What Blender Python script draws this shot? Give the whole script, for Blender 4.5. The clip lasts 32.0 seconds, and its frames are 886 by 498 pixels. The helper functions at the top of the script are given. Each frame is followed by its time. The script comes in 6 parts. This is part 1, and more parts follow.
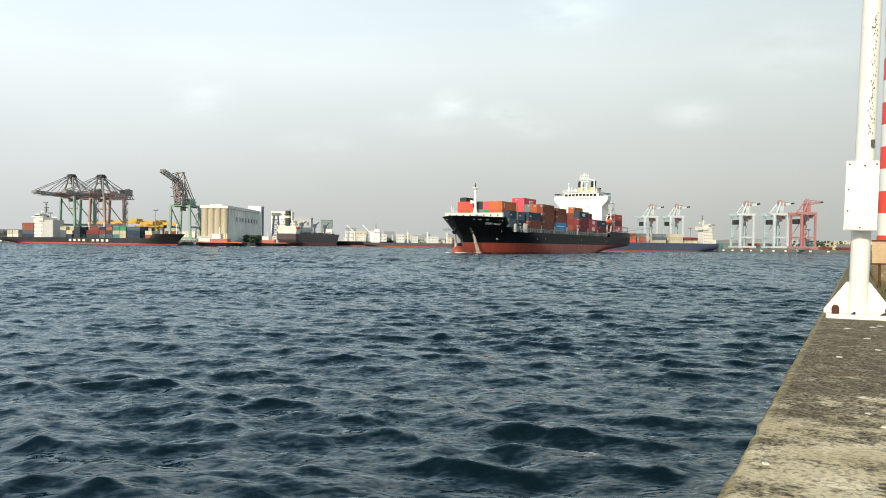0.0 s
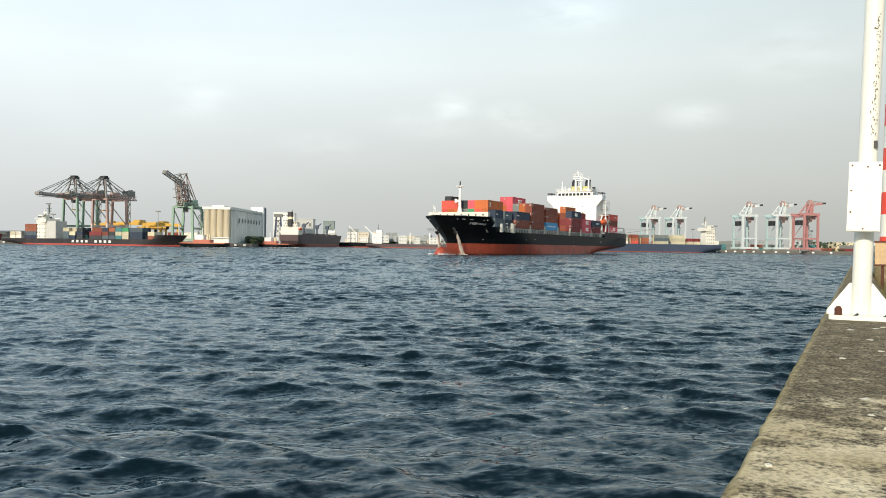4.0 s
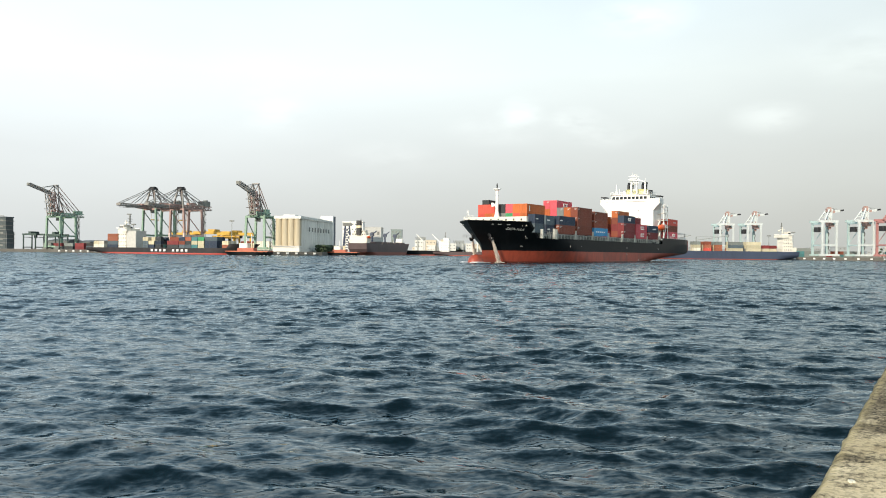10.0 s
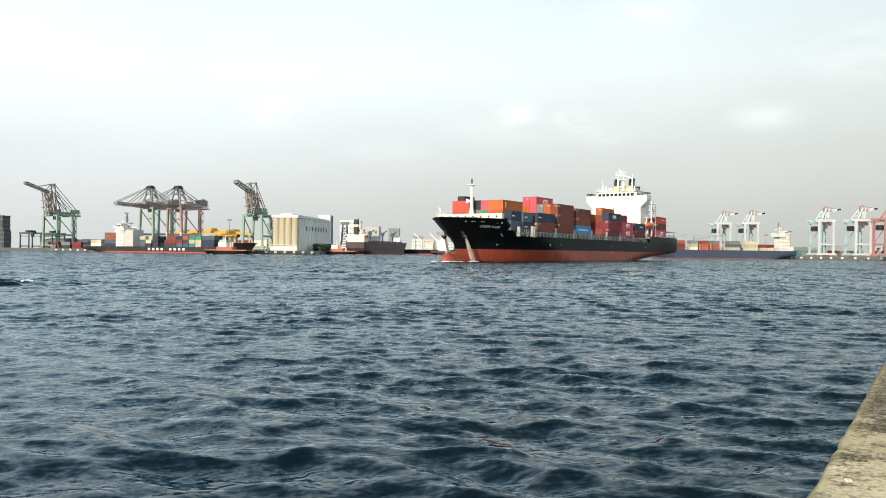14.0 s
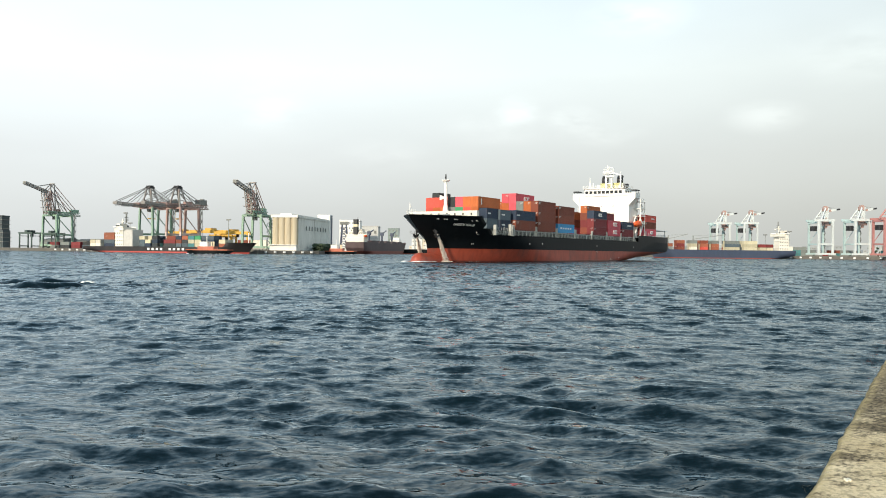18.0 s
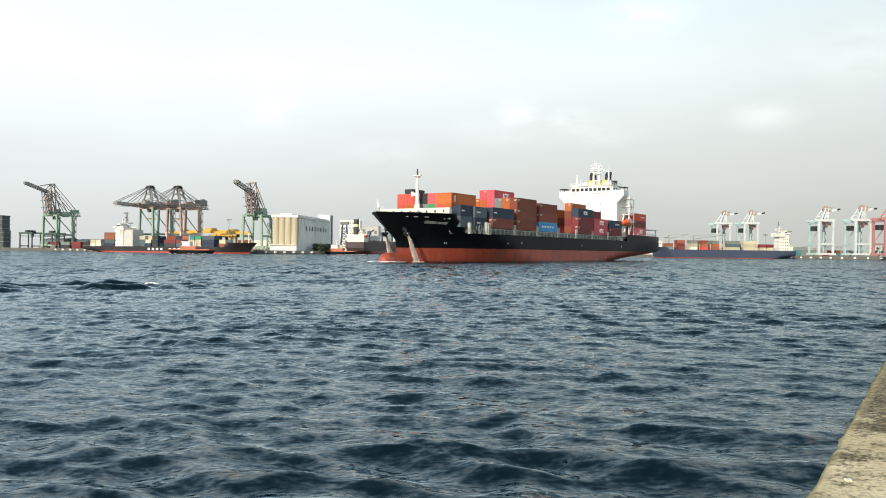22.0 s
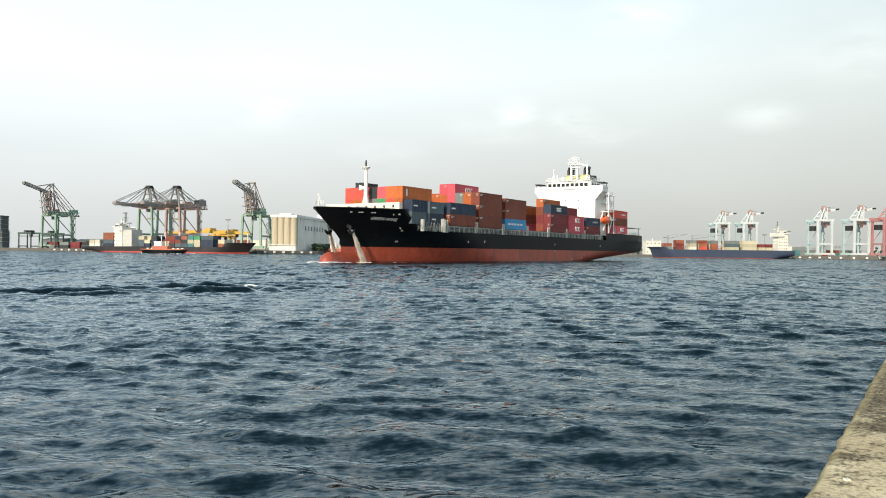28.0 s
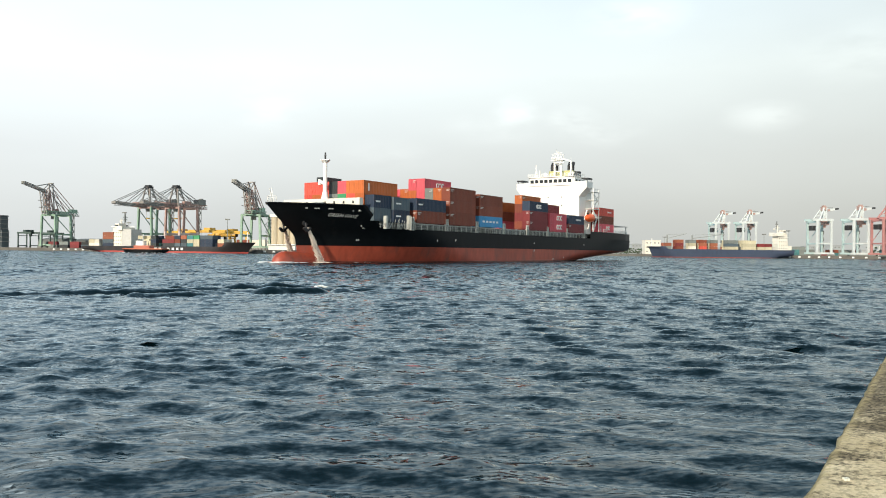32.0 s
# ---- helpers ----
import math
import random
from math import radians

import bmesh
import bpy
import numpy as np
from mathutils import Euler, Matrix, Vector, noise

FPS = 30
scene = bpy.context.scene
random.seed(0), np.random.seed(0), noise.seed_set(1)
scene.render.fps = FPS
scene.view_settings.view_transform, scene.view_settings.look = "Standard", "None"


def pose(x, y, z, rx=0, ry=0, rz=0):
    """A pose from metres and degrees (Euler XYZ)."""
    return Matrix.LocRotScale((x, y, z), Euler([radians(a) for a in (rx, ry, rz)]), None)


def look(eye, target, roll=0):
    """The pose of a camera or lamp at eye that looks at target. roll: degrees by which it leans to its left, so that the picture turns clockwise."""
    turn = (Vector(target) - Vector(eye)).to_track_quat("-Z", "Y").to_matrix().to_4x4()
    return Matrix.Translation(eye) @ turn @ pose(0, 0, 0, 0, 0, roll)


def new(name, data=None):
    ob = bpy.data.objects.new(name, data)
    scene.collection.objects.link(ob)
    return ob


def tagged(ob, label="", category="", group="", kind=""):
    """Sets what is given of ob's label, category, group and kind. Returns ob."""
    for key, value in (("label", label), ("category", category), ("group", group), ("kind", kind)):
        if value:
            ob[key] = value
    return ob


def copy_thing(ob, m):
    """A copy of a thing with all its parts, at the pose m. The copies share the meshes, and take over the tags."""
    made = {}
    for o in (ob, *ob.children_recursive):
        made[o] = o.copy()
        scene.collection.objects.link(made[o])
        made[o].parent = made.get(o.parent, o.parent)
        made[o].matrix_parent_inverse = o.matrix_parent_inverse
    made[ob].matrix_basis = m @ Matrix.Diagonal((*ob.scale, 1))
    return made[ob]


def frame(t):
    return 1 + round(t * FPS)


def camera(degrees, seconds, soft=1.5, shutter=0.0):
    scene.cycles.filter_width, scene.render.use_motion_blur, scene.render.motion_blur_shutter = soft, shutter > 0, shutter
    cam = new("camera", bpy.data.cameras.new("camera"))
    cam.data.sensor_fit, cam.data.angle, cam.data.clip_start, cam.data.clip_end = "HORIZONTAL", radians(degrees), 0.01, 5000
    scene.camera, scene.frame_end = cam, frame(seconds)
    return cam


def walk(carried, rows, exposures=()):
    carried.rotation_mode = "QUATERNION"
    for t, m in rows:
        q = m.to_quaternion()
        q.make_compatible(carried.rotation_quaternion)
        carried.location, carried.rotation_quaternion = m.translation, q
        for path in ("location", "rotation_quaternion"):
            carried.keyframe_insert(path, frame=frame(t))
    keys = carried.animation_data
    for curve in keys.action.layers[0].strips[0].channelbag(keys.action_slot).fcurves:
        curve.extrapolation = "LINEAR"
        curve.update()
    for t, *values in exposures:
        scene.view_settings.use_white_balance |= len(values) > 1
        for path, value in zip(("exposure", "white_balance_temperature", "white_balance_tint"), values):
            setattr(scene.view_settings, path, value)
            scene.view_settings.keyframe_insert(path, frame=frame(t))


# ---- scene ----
EYE = (0.0, 0.0, 2.54)
cam = camera(58.8, 32.0, soft=1.0)


def view(yaw, pitch, roll):
    y, p = radians(yaw), radians(pitch)
    aim = (math.sin(y) * math.cos(p), math.cos(y) * math.cos(p), math.sin(p))
    return look(EYE, Vector(EYE) + Vector(aim), roll)


VIEWS = [(0, 4.76, -0.28, 0.77), (2, 4.755, -0.28, 0.77), (2.5, 4.72, -0.28, 0.77), (3, 4.70, -0.30, 0.80),
         (3.5, 4.65, -0.28, 0.80), (4.5, 4.54, -0.08, 0.72), (5.5, 4.38, 0.19, 0.62), (6, 4.25, 0.36, 0.60), (6.5, 3.99, 0.45, 0.54),
         (7, 2.68, 0.54, 0.55), (7.5, 1.35, 0.58, 0.54), (8, 0.39, 0.63, 0.57), (8.5, -0.33, 0.65, 0.55),
         (9, -0.54, 0.58, 0.57), (9.5, -0.32, 0.42, 0.61), (10, -0.30, 0.32, 0.61), (11, -0.29, 0.30, 0.63),
         (12, -0.23, 0.27, 0.61), (13, -0.15, 0.24, 0.62), (14, -0.12, 0.25, 0.63), (16.5, -0.10, 0.27, 0.64),
         (18, -0.08, 0.24, 0.62), (20, -0.08, 0.26, 0.64), (22, -0.10, 0.24, 0.62), (24, -0.10, 0.24, 0.61),
         (25.5, -0.10, 0.24, 0.60), (27.5, -0.04, 0.24, 0.61), (29, -0.03, 0.24, 0.60), (30.5, -0.01, 0.23, 0.61),
         (32, 0.0, 0.21, 0.60)]
EXPOSURES = [(0, 0.0), (5.5, 0.02), (6.5, 0.06), (8.5, 0.2), (10, 0.16), (32, 0.16)]
walk(cam, [(t, view(a, b, c)) for t, a, b, c in VIEWS], EXPOSURES)

# ---- sky and sun ----
# small sunlit puffs low in the veil: compass bearing, elevation, half width, half height in degrees, strength
PUFFS = [(13.7, 16.4, 4.2, 1.7, 0.168), (-12.6, 10.0, 3.0, 1.9, 0.132), (5.3, 10.1, 2.0, 1.3, 0.204), (9.1, 9.6, 2.2, 1.0, 0.192), (11.2, 8.6, 3.6, 1.3, 0.12), (22.1, 9.3, 3.0, 1.2, 0.168), (28.4, 13.0, 6.0, 2.6, 0.084), (-4.5, 6.9, 4.5, 1.5, 0.072), (3.6, 8.9, 4.0, 1.4, 0.096)]
SUN_AZ, SUN_EL = 211.0, 26.0   # compass degrees from +y clockwise; behind the camera, a little to its left


def make_world():
    world = bpy.data.worlds.new("hazy_sky")
    scene.world = world
    world.use_nodes = True
    nt = world.node_tree
    nt.nodes.clear()
    n, l = nt.nodes.new, nt.links.new
    out = n("ShaderNodeOutputWorld")
    bg = n("ShaderNodeBackground")
    sky = n("ShaderNodeTexSky")
    sky.sky_type = "NISHITA"
    sky.sun_disc = False
    sky.sun_elevation = radians(SUN_EL)
    sky.sun_rotation = radians(SUN_AZ)
    sky.air_density, sky.dust_density, sky.ozone_density = 1.0, 4.0, 1.0
    tc = n("ShaderNodeTexCoord")
    sep = n("ShaderNodeSeparateXYZ")
    l(tc.outputs["Generated"], sep.inputs[0])
    # thin overcast: a veil by height, broken by soft cloud
    ramp = n("ShaderNodeValToRGB")
    l(sep.outputs["Z"], ramp.inputs[0])
    e = ramp.color_ramp.elements
    e[0].position, e[0].color = 0.0, (6.2, 6.4, 6.25, 1)
    e[1].position, e[1].color = 1.0, (1.6, 2.8, 3.8, 1)
    for pos, col in ((0.05, (6.65, 6.85, 6.7, 1)), (0.12, (7.65, 7.95, 7.85, 1)), (0.22, (9.25, 10.0, 10.0, 1)), (0.325, (8.4, 9.7, 10.4, 1)), (0.42, (7.9, 10.0, 11.3, 1)), (0.55, (5.2, 7.5, 9.2, 1)), (0.78, (2.3, 3.9, 5.3, 1))):
        k = e.new(pos)
        k.color = col
    mp = n("ShaderNodeMapping")
    mp.inputs["Scale"].default_value = (1.3, 1.3, 4.0)
    l(tc.outputs["Generated"], mp.inputs[0])
    noi = n("ShaderNodeTexNoise")
    noi.inputs["Scale"].default_value = 1.7
    noi.inputs["Detail"].default_value = 5.0
    noi.inputs["Roughness"].default_value = 0.5
    l(mp.outputs[0], noi.inputs[0])
    cr = n("ShaderNodeMapRange")
    cr.inputs[1].default_value, cr.inputs[2].default_value = 0.3, 0.72
    cr.inputs[3].default_value, cr.inputs[4].default_value = 0.95, 1.05
    l(noi.outputs["Fac"], cr.inputs[0])
    cl = n("ShaderNodeMix")
    cl.data_type, cl.blend_type = "RGBA", "MULTIPLY"
    cl.inputs[0].default_value = 1.0
    hue = n("ShaderNodeMix")
    hue.data_type = "RGBA"
    hue.inputs[6].default_value, hue.inputs[7].default_value = (0.985, 1.0, 1.015, 1), (1.0, 0.995, 0.955, 1)
    across = n("ShaderNodeMapRange")
    across.inputs[1].default_value, across.inputs[2].default_value = -0.45, 0.45
    l(sep.outputs["X"], across.inputs[0])
    l(across.outputs[0], hue.inputs[0])
    warm = n("ShaderNodeMix")
    warm.data_type, warm.blend_type = "RGBA", "MULTIPLY"
    warm.inputs[0].default_value = 1.0
    l(ramp.outputs[0], warm.inputs[6])
    l(hue.outputs[2], warm.inputs[7])
    l(warm.outputs[2], cl.inputs[6])
    # brighter towards the sun's side, and a few small sunlit puffs low down
    side = n("ShaderNodeMapRange")
    side.inputs[1].default_value, side.inputs[2].default_value = -0.6, 0.6
    side.inputs[3].default_value, side.inputs[4].default_value = 1.17, 0.86
    l(sep.outputs["X"], side.inputs[0])
    puff = n("ShaderNodeTexNoise")
    puff.inputs["Scale"].default_value, puff.inputs["Detail"].default_value, puff.inputs["Roughness"].default_value = 13.0, 3.0, 0.5
    l(mp.outputs[0], puff.inputs[0])
    ragged = n("ShaderNodeMapRange")
    ragged.inputs[1].default_value, ragged.inputs[2].default_value = 0.30, 0.62
    l(puff.outputs["Fac"], ragged.inputs[0])
    total = None
    for az, el, wide, high, k in PUFFS:
        a, e2 = radians(az), radians(el)
        off = n("ShaderNodeVectorMath")
        off.operation = "SUBTRACT"
        l(tc.outputs["Generated"], off.inputs[0])
        off.inputs[1].default_value = (math.sin(a) * math.cos(e2), math.cos(a) * math.cos(e2), math.sin(e2))
        fit = n("ShaderNodeVectorMath")
        fit.operation = "MULTIPLY"
        l(off.outputs[0], fit.inputs[0])
        fit.inputs[1].default_value = (1 / radians(wide), 1 / radians(wide), 1 / radians(high))
        ln = n("ShaderNodeVectorMath")
        ln.operation = "LENGTH"
        l(fit.outputs[0], ln.inputs[0])
        blob = n("ShaderNodeMapRange")
        blob.interpolation_type = "SMOOTHSTEP"
        blob.inputs[1].default_value, blob.inputs[2].default_value = 1.15, 0.0
        blob.inputs[3].default_value, blob.inputs[4].default_value = 0.0, k
        l(ln.outputs["Value"], blob.inputs[0])
        if total is None:
            total = blob.outputs[0]
        else:
            ad = n("ShaderNodeMath")
            l(total, ad.inputs[0])
            l(blob.outputs[0], ad.inputs[1])
            total = ad.outputs[0]
    pr = n("ShaderNodeMath")
    pr.operation = "MULTIPLY"
    l(total, pr.inputs[0])
    l(ragged.outputs[0], pr.inputs[1])
    m1 = n("ShaderNodeMath")
    m1.operation = "MULTIPLY"
    l(cr.outputs[0], m1.inputs[0])
    l(side.outputs[0], m1.inputs[1])
    m2 = n("ShaderNodeMath")
    m2.operation = "ADD"
    l(m1.outputs[0], m2.inputs[0])
    l(pr.outputs[0], m2.inputs[1])
    l(m2.outputs[0], cl.inputs[7])
    mix = n("ShaderNodeMix")
    mix.data_type = "RGBA"
    mix.inputs[0].default_value = 0.88
    l(sky.outputs[0], mix.inputs[6])
    l(cl.outputs[2], mix.inputs[7])
    l(mix.outputs[2], bg.inputs[0])
    bg.inputs[1].default_value = 0.1
    l(bg.outputs[0], out.inputs[0])


make_world()
sun = new("sun", bpy.data.lights.new("sun", "SUN"))
sun.data.energy, sun.data.angle, sun.data.color = 4.0, radians(1.5), (1.0, 0.88, 0.70)
_a, _e = radians(SUN_AZ), radians(SUN_EL)
sun.matrix_world = look((math.sin(_a) * 50, math.cos(_a) * 50, 60), (math.sin(_a) * 50 - math.sin(_a) * math.cos(_e),
                        math.cos(_a) * 50 - math.cos(_a) * math.cos(_e), 60 - math.sin(_e)))

# ---- materials ----


def paint(name, rgb, rough=0.5, metal=0.0, var=0.12, scale=3.0, dirt=(0.16, 0.11, 0.08), dirt_amt=0.0, bump=0.0, streak=1.0, rnd=0.0, spec=0.5):
    """A painted or mineral surface: colour varied at two scales, dirt patches, fine relief."""
    m = bpy.data.materials.new(name)
    m.use_nodes = True
    nt = m.node_tree
    n, l = nt.nodes.new, nt.links.new
    bsdf = nt.nodes["Principled BSDF"]
    tc = n("ShaderNodeTexCoord")
    mp = n("ShaderNodeMapping")
    mp.inputs["Scale"].default_value = (1, 1, 1.0 / streak)
    l(tc.outputs["Object"], mp.inputs[0])

    def noise_tex(s, d=4.0):
        t = n("ShaderNodeTexNoise")
        t.inputs["Scale"].default_value, t.inputs["Detail"].default_value = s, d
        l(mp.outputs[0], t.inputs[0])
        return t
    big, small = noise_tex(scale * 0.18, 3), noise_tex(scale * 2.2, 6)
    add = n("ShaderNodeMath")
    add.operation = "ADD"
    l(big.outputs["Fac"], add.inputs[0])
    l(small.outputs["Fac"], add.inputs[1])
    mr = n("ShaderNodeMapRange")
    mr.inputs[1].default_value, mr.inputs[2].default_value = 0.7, 1.3
    mr.inputs[3].default_value, mr.inputs[4].default_value = 1 - var, 1 + var
    l(add.outputs[0], mr.inputs[0])
    mul = n("ShaderNodeMix")
    mul.data_type, mul.blend_type = "RGBA", "MULTIPLY"
    mul.inputs[0].default_value = 1.0
    mul.inputs[6].default_value = (*rgb, 1)
    l(mr.outputs[0], mul.inputs[7])
    last = mul.outputs[2]
    if rnd:
        oi = n("ShaderNodeObjectInfo")
        r2 = n("ShaderNodeMapRange")
        r2.inputs[3].default_value, r2.inputs[4].default_value = 1 - rnd, 1 + rnd
        l(oi.outputs["Random"], r2.inputs[0])
        m2 = n("ShaderNodeMix")
        m2.data_type, m2.blend_type = "RGBA", "MULTIPLY"
        m2.inputs[0].default_value = 1.0
        l(last, m2.inputs[6])
        l(r2.outputs[0], m2.inputs[7])
        last = m2.outputs[2]
    if dirt_amt:
        d = noise_tex(scale * 0.7, 8)
        d.inputs["Roughness"].default_value = 0.65
        th = n("ShaderNodeMapRange")
        th.inputs[1].default_value, th.inputs[2].default_value = 0.62 - 0.25 * dirt_amt, 0.78 - 0.2 * dirt_amt
        th.inputs[4].default_value = min(1.0, dirt_amt + 0.35)
        l(d.outputs["Fac"], th.inputs[0])
        dm = n("ShaderNodeMix")
        dm.data_type = "RGBA"
        l(th.outputs[0], dm.inputs[0])
        l(last, dm.inputs[6])
        dm.inputs[7].default_value = (*dirt, 1)
        last = dm.outputs[2]
    l(last, bsdf.inputs["Base Color"])
    bsdf.inputs["Roughness"].default_value = rough
    bsdf.inputs["Metallic"].default_value = metal
    bsdf.inputs["Specular IOR Level"].default_value = spec
    if bump:
        b = n("ShaderNodeBump")
        b.inputs["Strength"].default_value = bump
        b.inputs["Distance"].default_value = 0.02
        l(small.outputs["Fac"], b.inputs["Height"])
        l(b.outputs[0], bsdf.inputs["Normal"])
    return m


RIPPLES = ((1.3, 2, 0.4), (4.0, 3, 0.9), (11.0, 3, 0.8))
OPEN_WATER = (0.8, 1.4)
CHOP = ((0.33, 2, 0.9), (0.9, 2, 1.1), (2.6, 2, 0.9))     # chop of the open basin, where the sheet is too coarse for it
CHOP_RISE = (8, 110, 0.0, 1.2)
CRESTS = ((1.3, 0.013), (3.6, 0.007))
FACING = (0.0, -0.10)     # wave fronts that run ashore are the steeper side


GLOSS_TINT, GLOSS_MOST = (0.86, 0.955, 1.0, 1), 0.58


def water_material():
    m = bpy.data.materials.new("sea_water")
    m.use_nodes = True
    nt = m.node_tree
    n, l = nt.nodes.new, nt.links.new
    nt.nodes.remove(nt.nodes["Principled BSDF"])
    deep, gloss, rim, both = n("ShaderNodeBsdfDiffuse"), n("ShaderNodeBsdfGlossy"), n("ShaderNodeFresnel"), n("ShaderNodeMixShader")
    gloss.inputs["Roughness"].default_value = 0.06
    gloss.inputs["Color"].default_value = GLOSS_TINT
    rim.inputs["IOR"].default_value = 1.33
    most = n("ShaderNodeMapRange")
    most.inputs[2].default_value, most.inputs[4].default_value = GLOSS_MOST, GLOSS_MOST
    l(rim.outputs[0], most.inputs[0])
    l(most.outputs[0], both.inputs[0])
    l(deep.outputs[0], both.inputs[1])
    l(gloss.outputs[0], both.inputs[2])
    l(both.outputs[0], nt.nodes["Material Output"].inputs["Surface"])
    tc = n("ShaderNodeTexCoord")
    big = n("ShaderNodeTexNoise")
    big.inputs["Scale"].default_value, big.inputs["Detail"].default_value = 0.05, 4
    l(tc.outputs["Object"], big.inputs[0])
    mix = n("ShaderNodeMix")
    mix.data_type = "RGBA"
    mix.inputs[6].default_value = (0.0005, 0.004, 0.0062, 1)
    mix.inputs[7].default_value = (0.001, 0.006, 0.008, 1)
    l(big.outputs["Fac"], mix.inputs[0])
    l(mix.outputs[2], deep.inputs["Color"])
    # ripples: the normal is tipped by noise at four sizes, more in the open basin than under the wall
    mp = n("ShaderNodeMapping")
    mp.inputs["Scale"].default_value = (0.68, 1.2, 1)
    mp.inputs["Rotation"].default_value = (0, 0, radians(-10))
    l(tc.outputs["Object"], mp.inputs[0])
    def vec(kind, a, b):
        v = n("ShaderNodeVectorMath")
        v.operation = kind
        for q, p in ((a, 0), (b, 1)):
            if isinstance(q, tuple):
                v.inputs[p].default_value = q
            else:
                l(q, v.inputs["Scale"] if kind == "SCALE" and p else v.inputs[p])
        return v.outputs[0]

    mp3 = n("ShaderNodeMapping")
    mp3.inputs["Scale"].default_value = (1.0, 0.24, 1)
    mp3.inputs["Rotation"].default_value = (0, 0, radians(7))
    l(tc.outputs["Object"], mp3.inputs[0])

    def tipped(sizes, way):
        total = None
        for size, detail, k in sizes:
            t = n("ShaderNodeTexNoise")
            t.inputs["Scale"].default_value, t.inputs["Detail"].default_value = size, detail
            l(way.outputs[0], t.inputs[0])
            w = vec("MULTIPLY", vec("SUBTRACT", t.outputs["Color"], (0.5, 0.5, 0.5)), (k * 0.7, k, 0))
            total = w if total is None else vec("ADD", total, w)
        return total
    ln = n("ShaderNodeVectorMath")
    ln.operation = "LENGTH"
    l(tc.outputs["Object"], ln.inputs[0])

    def by_range(a, b, c, d):
        r = n("ShaderNodeMapRange")
        for i, q in zip((1, 2, 3, 4), (a, b, c, d)):
            r.inputs[i].default_value = q
        l(ln.outputs["Value"], r.inputs[0])
        return r.outputs[0]
    near = vec("SCALE", tipped(RIPPLES, mp), by_range(15, 300, *OPEN_WATER))
    off = vec("SCALE", vec("ADD", tipped(CHOP, mp3), (FACING[0], FACING[1], 0.0)), by_range(*CHOP_RISE))
    lean = vec("ADD", near, off)
    sm = n("ShaderNodeVectorMath")
    sm.operation = "ADD"
    l(tc.outputs["Normal"], sm.inputs[0])
    l(lean, sm.inputs[1])
    nm = n("ShaderNodeVectorMath")
    nm.operation = "NORMALIZE"
    l(sm.outputs[0], nm.inputs[0])
    # peaked crestlets: folded noise, ridges up
    mp2 = n("ShaderNodeMapping")
    mp2.inputs["Scale"].default_value = (0.62, 1.1, 1)
    mp2.inputs["Rotation"].default_value = (0, 0, radians(9))
    l(tc.outputs["Object"], mp2.inputs[0])
    high = None
    for size, amp in CRESTS:
        t = n("ShaderNodeTexNoise")
        t.inputs["Scale"].default_value, t.inputs["Detail"].default_value, t.inputs["Distortion"].default_value = size, 1.0, 0.6
        l(mp2.outputs[0], t.inputs[0])
        a = n("ShaderNodeMath")
        a.operation = "SUBTRACT"
        a.inputs[1].default_value = 0.5
        l(t.outputs["Fac"], a.inputs[0])
        b = n("ShaderNodeMath")
        b.operation = "ABSOLUTE"
        l(a.outputs[0], b.inputs[0])
        c = n("ShaderNodeMath")
        c.operation = "MULTIPLY_ADD"
        c.inputs[1].default_value = -4.0 * amp
        c.inputs[2].default_value = 0.0
        l(b.outputs[0], c.inputs[0])
        if high is not None:
            l(high, c.inputs[2])
        high = c.outputs[0]
    bp = n("ShaderNodeBump")
    bp.inputs["Strength"].default_value, bp.inputs["Distance"].default_value = 1.0, 1.0
    l(high, bp.inputs["Height"])
    l(nm.outputs[0], bp.inputs["Normal"])
    for node in (deep, gloss):
        l(bp.outputs[0], node.inputs["Normal"])
    soft = n("ShaderNodeVectorMath")      # the gloss is weighed by the smoother form of the wave
    soft.operation = "SCALE"
    l(lean, soft.inputs[0])
    soft.inputs["Scale"].default_value = 0.7
    half = vec("ADD", tc.outputs["Normal"], soft.outputs[0])
    unit = n("ShaderNodeVectorMath")
    unit.operation = "NORMALIZE"
    l(half, unit.inputs[0])
    l(unit.outputs[0], rim.inputs["Normal"])
    return m


WATER = water_material()
SPRAY = paint("discharge_water", (0.74, 0.65, 0.56), 0.6, var=0.2, scale=4)
FOAM = paint("sea_foam", (0.75, 0.78, 0.78), 0.8, var=0.1, scale=3)
CONCRETE = None
HULL_BLACK = paint("hull_black_paint", (0.0055, 0.0074, 0.009), 0.42, spec=0.11, var=0.25, scale=0.35, dirt=(0.03, 0.028, 0.026), dirt_amt=0.12, streak=4, bump=0.05)
HULL_RED = paint("antifouling_red", (0.35, 0.064, 0.034), 0.5, var=0.26, scale=0.4, dirt=(0.14, 0.055, 0.042), dirt_amt=0.45, streak=3)
WET_RED = paint("antifouling_wet", (0.13, 0.035, 0.025), 0.22, var=0.3, scale=0.5, dirt=(0.05, 0.045, 0.03), dirt_amt=0.4, streak=0.4)
WHITE = paint("ship_white_paint", (0.82, 0.81, 0.77), 0.45, var=0.05, scale=0.8, dirt=(0.45, 0.33, 0.22), dirt_amt=0.06, streak=5)
CREAM = paint("cream_paint", (0.72, 0.62, 0.42), 0.5, var=0.08, scale=1.0)
DECK = paint("deck_grey_green", (0.16, 0.17, 0.16), 0.7, var=0.2, scale=0.8)
STEEL = paint("galvanised_steel", (0.27, 0.29, 0.28), 0.6, 0.1, var=0.15, scale=2)
DARK = paint("dark_steel", (0.03, 0.03, 0.032), 0.5, 0.2, var=0.2, scale=2)
